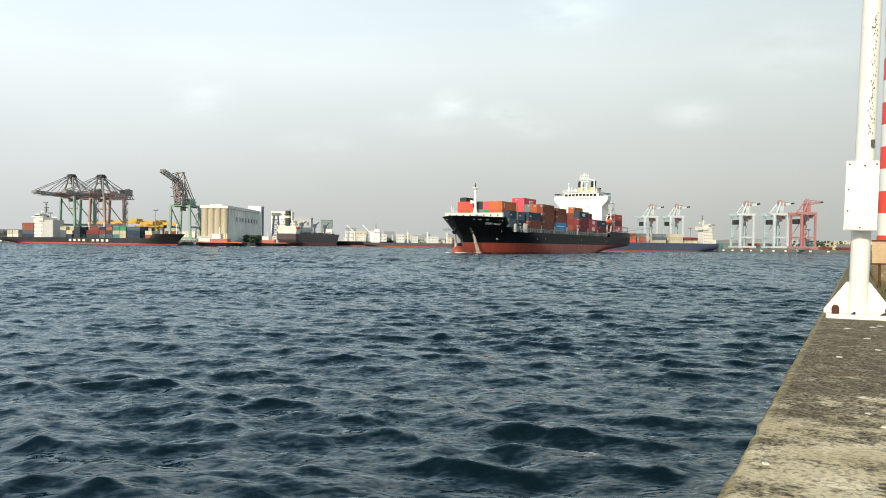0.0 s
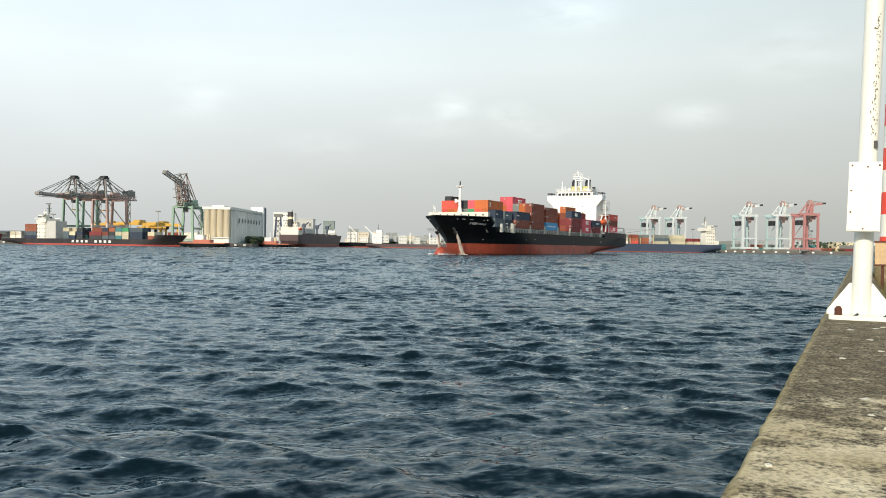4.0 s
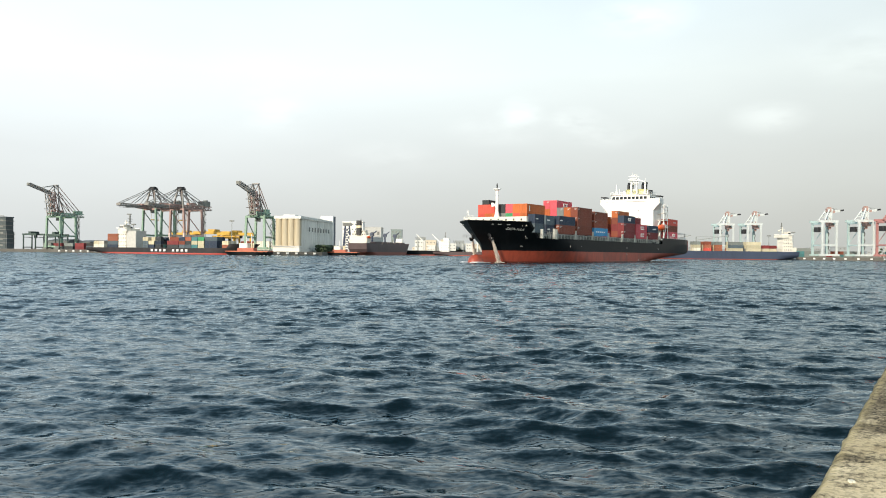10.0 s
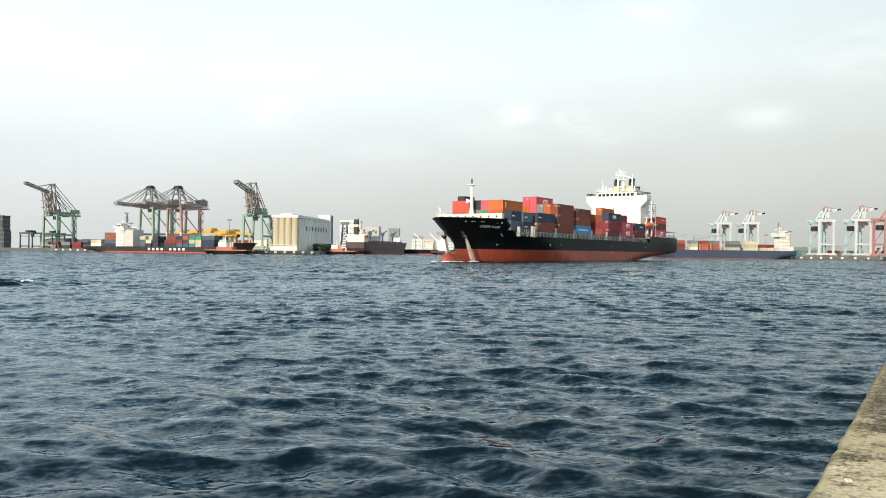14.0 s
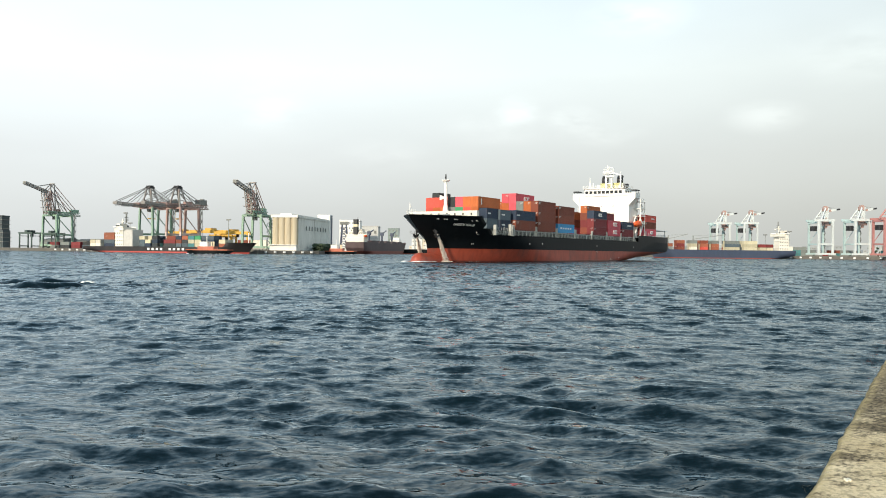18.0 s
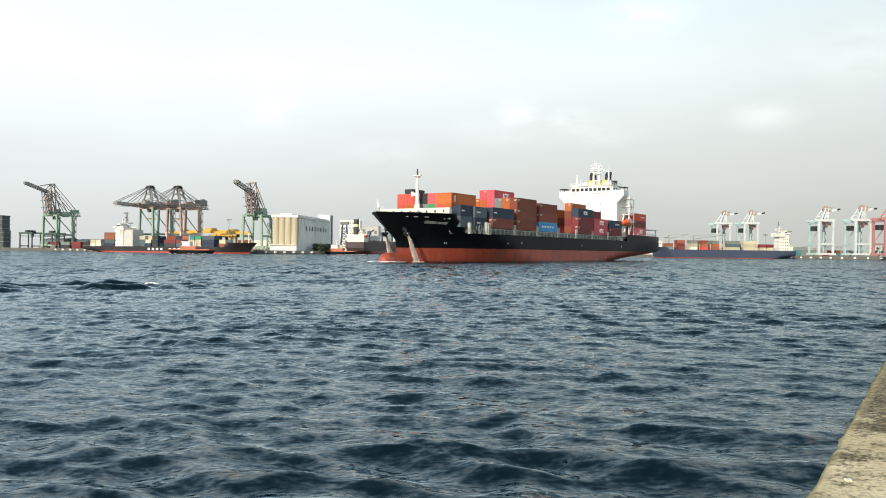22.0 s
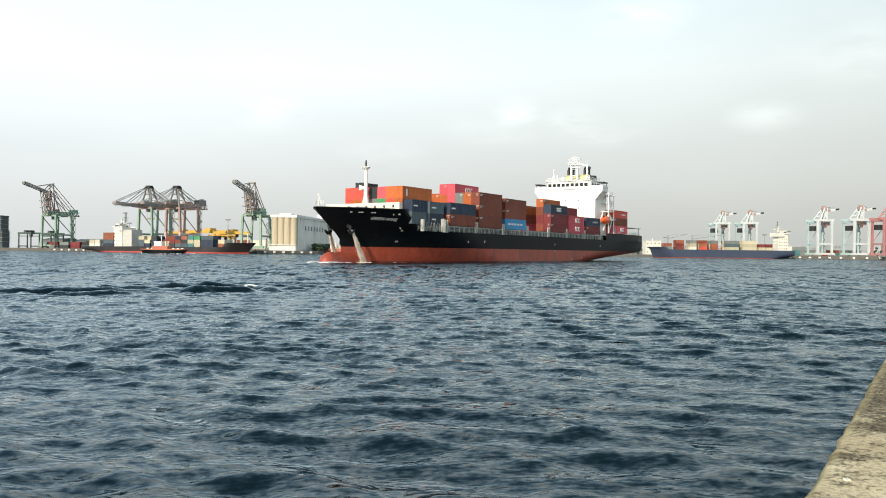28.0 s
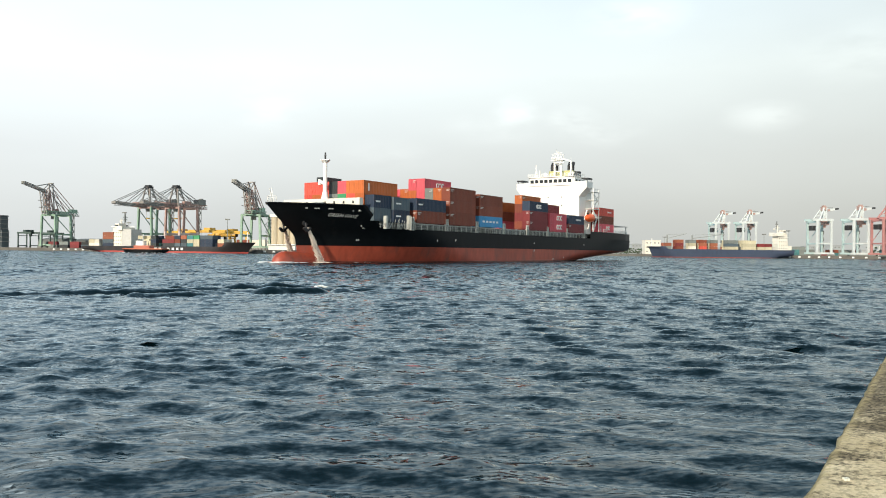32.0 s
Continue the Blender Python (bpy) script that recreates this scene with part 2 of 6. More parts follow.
GLASS = paint("window_glass", (0.02, 0.025, 0.03), 0.08, var=0.05)
LIFE_ORANGE = paint("lifeboat_orange", (0.75, 0.12, 0.03), 0.35, var=0.05)
YELLOW = paint("faded_yellow", (0.46, 0.44, 0.20), 0.5, var=0.1)
BOX = {}
for _n, _c in dict(orange=(0.47, 0.125, 0.036), brown=(0.205, 0.055, 0.032), maroon=(0.19, 0.032, 0.034), red=(0.56, 0.085, 0.06), pink=(0.60, 0.095, 0.12),
                   navy=(0.026, 0.041, 0.070), slate=(0.085, 0.115, 0.135), grey=(0.18, 0.20, 0.19), blue=(0.06, 0.28, 0.52), green=(0.06, 0.31, 0.14),
                   cream=(0.52, 0.47, 0.33), rust=(0.30, 0.10, 0.055), dark=(0.04, 0.046, 0.048), white=(0.66, 0.62, 0.53), teal=(0.055, 0.18, 0.19)).items():
    BOX[_n] = paint("container_" + _n, _c, 0.5, var=0.12, scale=0.9, dirt=(0.10, 0.06, 0.045), dirt_amt=0.22, streak=3, rnd=0.16, spec=0.3)
HOUSE_CREAM = paint("house_cream", (0.74, 0.70, 0.61), 0.5, var=0.08, scale=0.3, dirt=(0.35, 0.27, 0.18), dirt_amt=0.12)
CRANE_GREEN = paint("crane_green", (0.25, 0.37, 0.28), 0.6, var=0.15, scale=0.3)
CRANE_RED = paint("crane_faded_red", (0.38, 0.25, 0.22), 0.6, var=0.15, scale=0.3)
CRANE_GREY = paint("crane_grey", (0.19, 0.195, 0.18), 0.6, var=0.2, scale=0.3)
CRANE_PALE = paint("crane_boom_grey", (0.30, 0.285, 0.265), 0.6, var=0.3, scale=0.25, dirt=(0.30, 0.12, 0.08), dirt_amt=0.35)
GANTRY_GREEN = paint("gantry_dark_green", (0.055, 0.085, 0.075), 0.6, var=0.2, scale=0.3)
CRANE_TEAL = paint("crane_pale_teal", (0.40, 0.52, 0.52), 0.5, var=0.08, scale=0.3)
LASH = paint("lashing_steel", (0.40, 0.41, 0.38), 0.6, var=0.2, scale=1.2, dirt=(0.2, 0.1, 0.05), dirt_amt=0.2)
CRANE_WHITE = paint("crane_white", (0.56, 0.60, 0.60), 0.5, var=0.08, scale=0.3)
CRANE_PINK = paint("crane_faded_pink", (0.60, 0.48, 0.44), 0.6, var=0.15, scale=0.3)
CRANE_BRIGHT_RED = paint("crane_bright_red", (0.42, 0.19, 0.18), 0.5, var=0.1, scale=0.3)
CRANE_YELLOW = paint("yard_yellow", (0.62, 0.36, 0.05), 0.5, var=0.12, scale=0.2)
SILO = paint("silo_concrete", (0.78, 0.76, 0.70), 0.85, var=0.1, scale=0.25, dirt=(0.30, 0.26, 0.2), dirt_amt=0.2, streak=8)
SILO_TAN = paint("silo_weathered_tan", (0.50, 0.43, 0.31), 0.85, var=0.12, scale=0.25, dirt=(0.26, 0.2, 0.13), dirt_amt=0.3, streak=10)
QUAY = paint("old_quay_stone", (0.12, 0.113, 0.10), 0.9, var=0.25, scale=0.3, dirt=(0.08, 0.07, 0.06), dirt_amt=0.4)
LAND = paint("yard_ground", (0.17, 0.165, 0.15), 0.95, var=0.25, scale=0.08)
TREE = paint("dark_foliage", (0.05, 0.075, 0.04), 0.9, var=0.4, scale=0.6)
# far town: the haze of distance is put into this grey-blue base colour
HAZY = paint("haze_tinted_town", (0.36, 0.38, 0.39), 0.9, var=0.15, scale=0.05)
SHIP_BLUE = paint("ship_blue_grey", (0.045, 0.06, 0.10), 0.5, var=0.15, scale=0.2, streak=3)
BULK_BROWN = paint("bulk_hull_brown", (0.085, 0.058, 0.06), 0.6, var=0.2, scale=0.2, streak=3)
RED_PAINT = paint("signal_red", (0.76, 0.06, 0.03), 0.4, var=0.08, scale=5)
POLE_WHITE = paint("mast_white_paint", (0.80, 0.78, 0.70), 0.4, var=0.06, scale=6, dirt=(0.5, 0.36, 0.16), dirt_amt=0.1, streak=3)
RUST = paint("rust", (0.10, 0.035, 0.02), 0.85, var=0.3, scale=20, bump=0.4)
TAN = paint("tan_board", (0.52, 0.36, 0.2), 0.7, var=0.15, scale=6)
STAIN = paint("lichen_black", (0.16, 0.15, 0.12), 0.9, var=0.3, scale=30)
CODE = paint("code_lettering", (0.55, 0.52, 0.48), 0.6, var=0.1)
LETTER = paint("lettering_white", (0.75, 0.75, 0.72), 0.5, var=0.05)

# ---- mesh helpers ----


class Mesh:
    """Collects vertices and faces of one part."""

    def __init__(self):
        self.v, self.f, self.s = [], [], []

    def add(self, verts, faces, smooth=False):
        o = len(self.v)
        self.v += [tuple(p) for p in verts]
        self.f += [tuple(i + o for i in f) for f in faces]
        self.s += [smooth] * len(faces)
        return self

    def box(self, x0, x1, y0, y1, z0, z1, bev=0.0):
        if bev:
            b = min(bev, (x1 - x0) / 3, (y1 - y0) / 3)
            ring = [(x0 + b, y0), (x1 - b, y0), (x1, y0 + b), (x1, y1 - b), (x1 - b, y1), (x0 + b, y1), (x0, y1 - b), (x0, y0 + b)]
            return self.prism(ring, z0, z1)
        p = [(x, y, z) for z in (z0, z1) for x, y in ((x0, y0), (x1, y0), (x1, y1), (x0, y1))]
        return self.add(p, [(3, 2, 1, 0), (4, 5, 6, 7), (0, 1, 5, 4), (1, 2, 6, 5), (2, 3, 7, 6), (3, 0, 4, 7)])

    def prism(self, ring, z0, z1, smooth=False):
        n = len(ring)
        p = [(x, y, z0) for x, y in ring] + [(x, y, z1) for x, y in ring]
        self.add(p, [tuple(range(n - 1, -1, -1)), tuple(range(n, 2 * n))])
        return self.add(p, [(i, (i + 1) % n, n + (i + 1) % n, n + i) for i in range(n)], smooth)

    def beam(self, a, b, w=0.3, h=None, n=4, w2=None):
        """A bar from a to b: square (n=4) or round."""
        a, b = Vector(a), Vector(b)
        d = (b - a)
        if d.length < 1e-6:
            return self
        d.normalize()
        up = Vector((0, 0, 1)) if abs(d.z) < 0.95 else Vector((1, 0, 0))
        s = d.cross(up).normalized()
        t = s.cross(d)
        h = w if h is None else h
        w2 = w if w2 is None else w2
        vs = []
        for p, k in ((a, 1.0), (b, w2 / w)):
            for i in range(n):
                q = 2 * math.pi * (i + 0.5) / n
                r = math.sqrt(0.5) if n == 4 else 0.5
                vs.append(p + s * (math.cos(q) * w * r * k) + t * (math.sin(q) * h * r * k))
        fs = [(i, n + i, n + (i + 1) % n, (i + 1) % n) for i in range(n)]
        self.add(vs, fs, n > 6)
        return self.add(vs, [tuple(range(n)), tuple(range(2 * n - 1, n - 1, -1))])

    def ball(self, c, rx, ry, rz, nu=12, nv=8):
        vs, fs = [], []
        for j in range(nv + 1):
            t = math.pi * j / nv
            for i in range(nu):
                p = 2 * math.pi * i / nu
                vs.append((c[0] + rx * math.sin(t) * math.cos(p), c[1] + ry * math.sin(t) * math.sin(p), c[2] + rz * math.cos(t)))
        for j in range(nv):
            for i in range(nu):
                k = (i + 1) % nu
                fs.append((j * nu + i, (j + 1) * nu + i, (j + 1) * nu + k, j * nu + k))
        return self.add(vs, fs, True)

    def data(self, name):
        me = bpy.data.meshes.new(name)
        me.from_pydata(self.v, [], self.f)
        me.polygons.foreach_set("use_smooth", self.s)
        me.update()
        return me


def part(name, mesh, material, parent=None, label="", at=None):
    me = mesh.data(name) if isinstance(mesh, Mesh) else mesh
    if material and not me.materials:
        me.materials.append(material)
    ob = new(name, me)
    if parent:
        ob.parent = parent
    if at is not None:
        ob.matrix_basis = at
    if label:
        ob["label"] = label
    return ob


def thing(name, label, category, at=None, group="", kind=""):
    ob = tagged(new(name), label, category, group, kind)
    ob.empty_display_size = 0.5
    if at is not None:
        ob.matrix_basis = at
    return ob


# ---- water ----


WAVE_DIR, WAVE_LEN, N_WAVES, WAVE_SLOPE, WAVE_FALL = 255.0, (0.27, 8.5), 130, 0.040, 1.1


def water_sheet():
    """One sheet to the horizon. Its columns fan out from behind the look-out and its rows widen with distance."""
    rng = np.random.RandomState(7)
    ys = [-14.0]
    while ys[-1] < 650:
        y = ys[-1]
        ys.append(y + (0.085 if y < 14 else 0.10 if y < 28 else 0.10 * (1 + (y - 28) / 21.0)))
    ys = np.array([-4000, -1200, -400, -150, -70, -40, -26, -18, -15] + ys + [700, 850, 1200, 1900, 4000])
    us = np.linspace(-0.78, 0.78, 561)
    side = np.array([0.82, 0.9, 1.05, 1.3, 1.8, 3.0, 6.0, 14.0])
    us = np.concatenate([-side[::-1], us, side])
    wide = np.where(ys > -14, ys + 40, 26 + (-14 - ys))
    X, Y = us[None, :] * wide[:, None], ys[:, None] + 0 * us[None, :]
    dX = np.gradient(us)[None, :] * wide[:, None]
    dY = np.gradient(ys)[:, None] + 0 * X
    Z = np.zeros_like(X)
    GX, GY = np.zeros_like(X), np.zeros_like(X)
    main = radians(WAVE_DIR)
    # gusts: the small waves stand higher in some stretches than in others
    gust = 1 + 0.28 * np.sin(0.21 * X + 0.9 * np.sin(0.13 * Y)) * np.sin(0.17 * Y + 1.3 * np.sin(0.09 * X))
    for i in range(N_WAVES):
        lam = WAVE_LEN[0] * (WAVE_LEN[1] / WAVE_LEN[0]) ** (i / (N_WAVES - 1.0))
        a = main + rng.randn() * (0.55 if lam < 1.6 else 0.45 if lam < 4 else 0.32)
        slope = WAVE_SLOPE * (min(1.0, lam / 1.0) ** 0.35 if lam < 1.0 else (1.0 / lam) ** WAVE_FALL) * (0.6 + 0.8 * rng.rand())
        amp = slope * lam / 6.283
        k = 2 * math.pi / lam
        c, s = math.cos(a), math.sin(a)
        ph = k * (c * X + s * Y) + rng.rand() * 6.28
        w = amp * np.clip((np.minimum(lam / (abs(s) * dY + 1e-6), lam / (abs(c) * dX + 1e-6)) - 2.1) / 1.6, 0, 1)
        if lam < 3:
            w = w * gust
        Z += w * np.cos(ph)
        sn = w * np.sin(ph) * (0.95 if lam < 2.5 else 0.9)
        GX -= c * sn
        GY -= s * sn
    V = np.stack([X + GX, Y + GY, Z], -1).reshape(-1, 3)
    ny, nx = X.shape
    i = np.arange(ny * nx).reshape(ny, nx)
    Fq = np.stack([i[:-1, :-1], i[:-1, 1:], i[1:, 1:], i[1:, :-1]], -1).reshape(-1, 4)
    me = bpy.data.meshes.new("water")
    me.vertices.add(len(V))
    me.vertices.foreach_set("co", V.astype(np.float32).ravel())
    me.loops.add(Fq.size)
    me.loops.foreach_set("vertex_index", Fq.astype(np.int32).ravel())
    me.polygons.add(len(Fq))
    me.polygons.foreach_set("loop_start", np.arange(0, Fq.size, 4, dtype=np.int32))
    me.polygons.foreach_set("use_smooth", np.ones(len(Fq), dtype=bool))
    me.update(calc_edges=True)
    me.materials.append(WATER)
    return tagged(new("water", me), "choppy dark blue-green harbour water with small wind waves", "water", kind="structure")


water = water_sheet()
bed = Mesh().box(-4500, 4500, -4500, 4500, -14, -12)
tagged(part("ground", bed, LAND), "harbour bed under the water", "ground", kind="structure")

# ---- quay wall at the look-out ----
WALL_Z = 1.59
QDIR = Vector((0.537, 0.8436, 0))          # along the wall, away from the eye
QN = Vector((0.8436, -0.537, 0))           # across it, to the land
QUAY_POSE = Matrix(((QN.x, QDIR.x, 0, 1.34), (QN.y, QDIR.y, 0, 2.89), (0, 0, 1, 0), (0, 0, 0, 1)))   # local x across, y along


def concrete_material():
    """Old concrete: pale sandy mortar mottled by black lichen in fine speckles and broad patches."""
    m = bpy.data.materials.new("weathered_concrete")
    m.use_nodes = True
    nt = m.node_tree
    n, l = nt.nodes.new, nt.links.new
    bsdf = nt.nodes["Principled BSDF"]
    tc = n("ShaderNodeTexCoord")

    def tex(scale, detail, rough=0.6, stretch=(1, 1, 1)):
        mp = n("ShaderNodeMapping")
        mp.inputs["Scale"].default_value = stretch
        l(tc.outputs["Object"], mp.inputs[0])
        t = n("ShaderNodeTexNoise")
        t.inputs["Scale"].default_value, t.inputs["Detail"].default_value, t.inputs["Roughness"].default_value = scale, detail, rough
        l(mp.outputs[0], t.inputs[0])
        return t.outputs["Fac"]

    def rng(v, a, b, c, d):
        r = n("ShaderNodeMapRange")
        for i, q in zip((1, 2, 3, 4), (a, b, c, d)):
            r.inputs[i].default_value = q
        l(v, r.inputs[0])
        return r.outputs[0]

    def mix(f, a, b):
        x = n("ShaderNodeMix")
        x.data_type = "RGBA"
        l(f, x.inputs[0])
        for i, q in ((6, a), (7, b)):
            if isinstance(q, tuple):
                x.inputs[i].default_value = (*q, 1)
            else:
                l(q, x.inputs[i])
        return x.outputs[2]
    base = mix(rng(tex(2.0, 5), 0.35, 0.65, 0, 1), (0.48, 0.375, 0.215), (0.80, 0.67, 0.45))
    fine = tex(42, 4, 0.62, (0.9, 0.8, 1))
    patch = tex(3.6, 8, 0.72, (0.8, 1.0, 1))
    sep = n("ShaderNodeSeparateXYZ")
    l(tc.outputs["Object"], sep.inputs[0])

    def op(kind, a, b):
        x = n("ShaderNodeMath")
        x.operation = kind
        for i, q in enumerate((a, b)):
            if isinstance(q, float):
                x.inputs[i].default_value = q
            else:
                l(q, x.inputs[i])
        return x.outputs[0]
    add = op("ADD", fine, patch)
    # black lichen in speckles, thicker away from the trodden end, over a brown film
    grow = op("ADD", patch, rng(sep.outputs["Y"], 1.0, 3.6, -0.05, 0.15))
    film = op("MULTIPLY", rng(grow, 0.44, 0.56, 0.0, 0.95), rng(tex(9, 6, 0.7), 0.34, 0.56, 0.5, 1.0))
    col = mix(film, base, (0.135, 0.105, 0.062))
    speck = op("MULTIPLY", rng(fine, 0.47, 0.57, 0.0, 1.0), rng(grow, 0.38, 0.56, 0.3, 1.0))
    col = mix(speck, col, (0.05, 0.038, 0.022))
    pale = op("MULTIPLY", rng(tex(24, 6, 0.8, (0.5, 1.6, 1)), 0.62, 0.70, 0.0, 0.6), rng(sep.outputs["Y"], 0.5, 3.0, 0.4, 1.0))
    col = mix(pale, col, (0.60, 0.52, 0.37))
    # the worn outer edge is bare and yellowish
    edge = n("ShaderNodeMath")
    edge.operation = "MULTIPLY"
    l(rng(sep.outputs["X"], -0.03, 0.03, 1, 0), edge.inputs[0])
    l(rng(tex(16, 7, 0.75), 0.42, 0.58, 0.0, 0.9), edge.inputs[1])
    col = mix(edge.outputs[0], col, (0.52, 0.41, 0.20))
    # the face above the water is browned: its shade is put into the colour
    face_shade = op("MULTIPLY", rng(sep.outputs["Z"], WALL_Z - 0.006, WALL_Z - 0.04, 0.0, 1.0), rng(tex(17, 7, 0.75), 0.38, 0.58, 0.35, 0.95))
    col = mix(face_shade, col, (0.15, 0.115, 0.055))
    l(col, bsdf.inputs["Base Color"])
    bsdf.inputs["Roughness"].default_value = 0.92
    bsdf.inputs["Specular IOR Level"].default_value = 0.25
    bp = n("ShaderNodeBump")
    bp.inputs["Strength"].default_value, bp.inputs["Distance"].default_value = 0.8, 0.012
    l(add, bp.inputs["Height"])
    l(bp.outputs[0], bsdf.inputs["Normal"])
    return m


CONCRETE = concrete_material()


def parapet():
    rnd = random.Random(4)
    m = Mesh()
    n = 260
    ys = [-30.0] + [-6 + 66 * (i / (n - 1)) ** 1.5 for i in range(n)]
    prof = []
    for y in ys:
        j = lambda k: rnd.uniform(-k, k)
        c = 0.006 * math.sin(1.7 * y) * math.sin(0.9 * y + 1)
        prof.append([(-0.02 + j(0.006), y, -3.0), (-0.055 + c + j(0.004), y, WALL_Z - 0.075 + j(0.006)), (-0.05 + c + j(0.007), y, WALL_Z - 0.035 + j(0.008)), (-0.022 + c + j(0.010), y, WALL_Z - 0.008 + j(0.006)), (0.03 + j(0.012), y, WALL_Z + j(0.004)),
                     (0.2, y, WALL_Z + j(0.004)), (0.5, y, WALL_Z + j(0.005)), (0.8, y, WALL_Z + j(0.004)), (0.90, y, WALL_Z - 0.004), (0.94, y, WALL_Z - 0.03), (0.95, y, WALL_Z - 1.0)])
    k = len(prof[0])
    vs = [p for r in prof for p in r]
    fs = [(i * k + a, (i + 1) * k + a, (i + 1) * k + a + 1, i * k + a + 1)[::-1] for i in range(n) for a in range(k - 1)]
    fs += [tuple(range(k)), tuple(n * k + a for a in range(k - 1, -1, -1))]
    m.add(vs, fs, True)
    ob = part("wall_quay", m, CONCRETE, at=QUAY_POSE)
    return tagged(ob, "weathered concrete sea wall with a worn lichen-stained edge", "sea wall", kind="structure")


parapet()
path = Mesh().box(0.95, 14, -30, 60, -3.0, WALL_Z - 0.95)
tagged(part("pavement", path, CONCRETE, at=QUAY_POSE), "grey concrete quay walkway behind the sea wall", "pavement", kind="structure")


def guano_spots():
    rnd = random.Random(9)
    m = Mesh()
    for x, y, r in ((0.08, 0.6, 0.02), (0.47, 2.6, 0.035), (0.5, 2.05, 0.022), (0.57, 1.7, 0.035), (0.62, 5.45, 0.035), (0.54, 6.5, 0.04), (0.34, 7.6, 0.05), (0.62, 7.95, 0.06), (0.3, 4.7, 0.03), (0.7, 8.2, 0.05)):
        n = 14
        ring = [(x + r * rnd.uniform(0.35, 1.0) * math.cos(6.283 * i / n), y + r * rnd.uniform(0.4, 1.5) * math.sin(6.283 * i / n)) for i in range(n)]
        m.prism(ring, WALL_Z - 0.004, WALL_Z + 0.0045)
    ob = part("bird_droppings", m, paint("droppings", (0.72, 0.68, 0.56), 0.8, var=0.1, scale=40), at=QUAY_POSE)
    return tagged(ob, "pale dried bird droppings on the concrete", "droppings", kind="stuff")


guano_spots()


def beacon_mast():
    """White tubular mast on a flanged, gusseted foot, with a control cabinet."""
    root = thing("signal_mast", "white painted steel signal mast bolted to the sea wall", "mast", QUAY_POSE @ pose(0.535, 9.43, WALL_Z))
    part("base_plate", Mesh().box(-0.48, 0.48, -0.3, 0.62, -0.005, 0.06, 0.03), POLE_WHITE, root)
    part("shaft", Mesh().beam((-0.085, 0.16, 0.04), (0.10, 0.16, 6.5), 0.255, n=28), POLE_WHITE, root)
    for k, (dx, dy) in enumerate(((1, 0), (-1, 0), (0, 1), (0, -1))):
        g = Mesh()
        t = 0.012
        c = Vector((-0.08, 0.16, 0))
        d, s = Vector((dx, dy, 0)), Vector((-dy, dx, 0))
        L0, H = (0.44 if dx else 0.40), 0.50
        pts = [c + d * 0.10 + Vector((0, 0, 0.045)), c + d * L0 + Vector((0, 0, 0.045)), c + d * L0 + Vector((0, 0, 0.10)), c + d * 0.15 + Vector((0, 0, H)), c + d * 0.10 + Vector((0, 0, H))]
        n = len(pts)
        g.add([p - s * t for p in pts] + [p + s * t for p in pts], [tuple(range(n))[::-1], tuple(range(n, 2 * n))] + [(i, (i + 1) % n, n + (i + 1) % n, n + i) for i in range(n)])
        part("gusset", g, POLE_WHITE, root)
    for x in (-0.36, 0.30):
        for y in (-0.2, 0.5):
            b = Mesh().beam((x, y, 0.045), (x, y, 0.15), 0.1, n=10).beam((x, y, 0.14), (x, y, 0.185), 0.105, n=10, w2=0.05)
            part("bolt", b, RUST, root, "rusty anchor bolt under a cap")
    for x in (-0.16, 0.2):
        part("clip", Mesh().beam((x, -0.22, 0.05), (x + 0.05, -0.22, 0.09), 0.035, n=8), DARK, root)
    cab = part("cabinet", Mesh().box(-0.31, 0.10, -0.16, 0.0, 1.23, 2.20, 0.0), POLE_WHITE, root, "white control cabinet strapped to the mast", at=pose(0.0, -0.03, 0, 0, 1.6, 0))
    part("cabinet_door", Mesh().box(-0.30, 0.09, -0.175, -0.1602, 1.24, 2.19, 0.0), POLE_WHITE, cab)
    for x, z in ((-0.27, 2.15), (-0.08, 2.13), (0.065, 2.15), (-0.27, 1.8), (-0.27, 1.5), (-0.11, 1.27)):
        part("screw", Mesh().beam((x, -0.172, z), (x, -0.185, z), 0.025, n=8), RUST, cab)
    part("bracket", Mesh().box(0.05, 0.10, 0.03, 0.10, 2.42, 2.52), DARK, root, "small dark clamp")
    st = Mesh()
    rnd = random.Random(3)
    for i in range(90):
        a = rnd.gauss(-1.12, 0.17)
        z = 2.6 + 1.75 * rnd.random()
        r = 0.1285
        lx = -0.085 + 0.185 * (z - 0.04) / 6.46
        w, h = rnd.uniform(0.003, 0.012), rnd.uniform(0.006, 0.03)
        c = Vector((lx + r * math.cos(a), 0.16 + r * math.sin(a), z))
        t, nn = Vector((-math.sin(a), math.cos(a), 0)), Vector((math.cos(a), math.sin(a), 0)) * 0.003
        up = Vector((0, 0, 1))
        st.add([c - t * w + nn, c - up * h + nn, c + t * w + nn, c + up * h * rnd.uniform(0.4, 1) + nn], [(0, 1, 2, 3)])
    tagged(part("lichen_stain", st, STAIN, root, "dark flaking stains"), kind="stuff")
    return root


beacon_mast()


def striped_beacon():
    root = thing("harbour_beacon", "tall red and white banded harbour beacon column", "beacon", QUAY_POSE @ pose(1.75, 36.5, WALL_Z - 0.95))
    part("plinth", Mesh().beam((0, 0, 0), (0, 0, 1.6), 1.5, n=20), CONCRETE, root)
    z, k = 1.6, 0
    while z < 15.5:
        part("band", Mesh().beam((0.024 * z, 0, z), (0.024 * (z + 0.97), 0, z + 0.97), 1.2, n=28), (RED_PAINT, POLE_WHITE)[k % 2], root)
        z, k = z + 0.97, k + 1
    return root


striped_beacon()


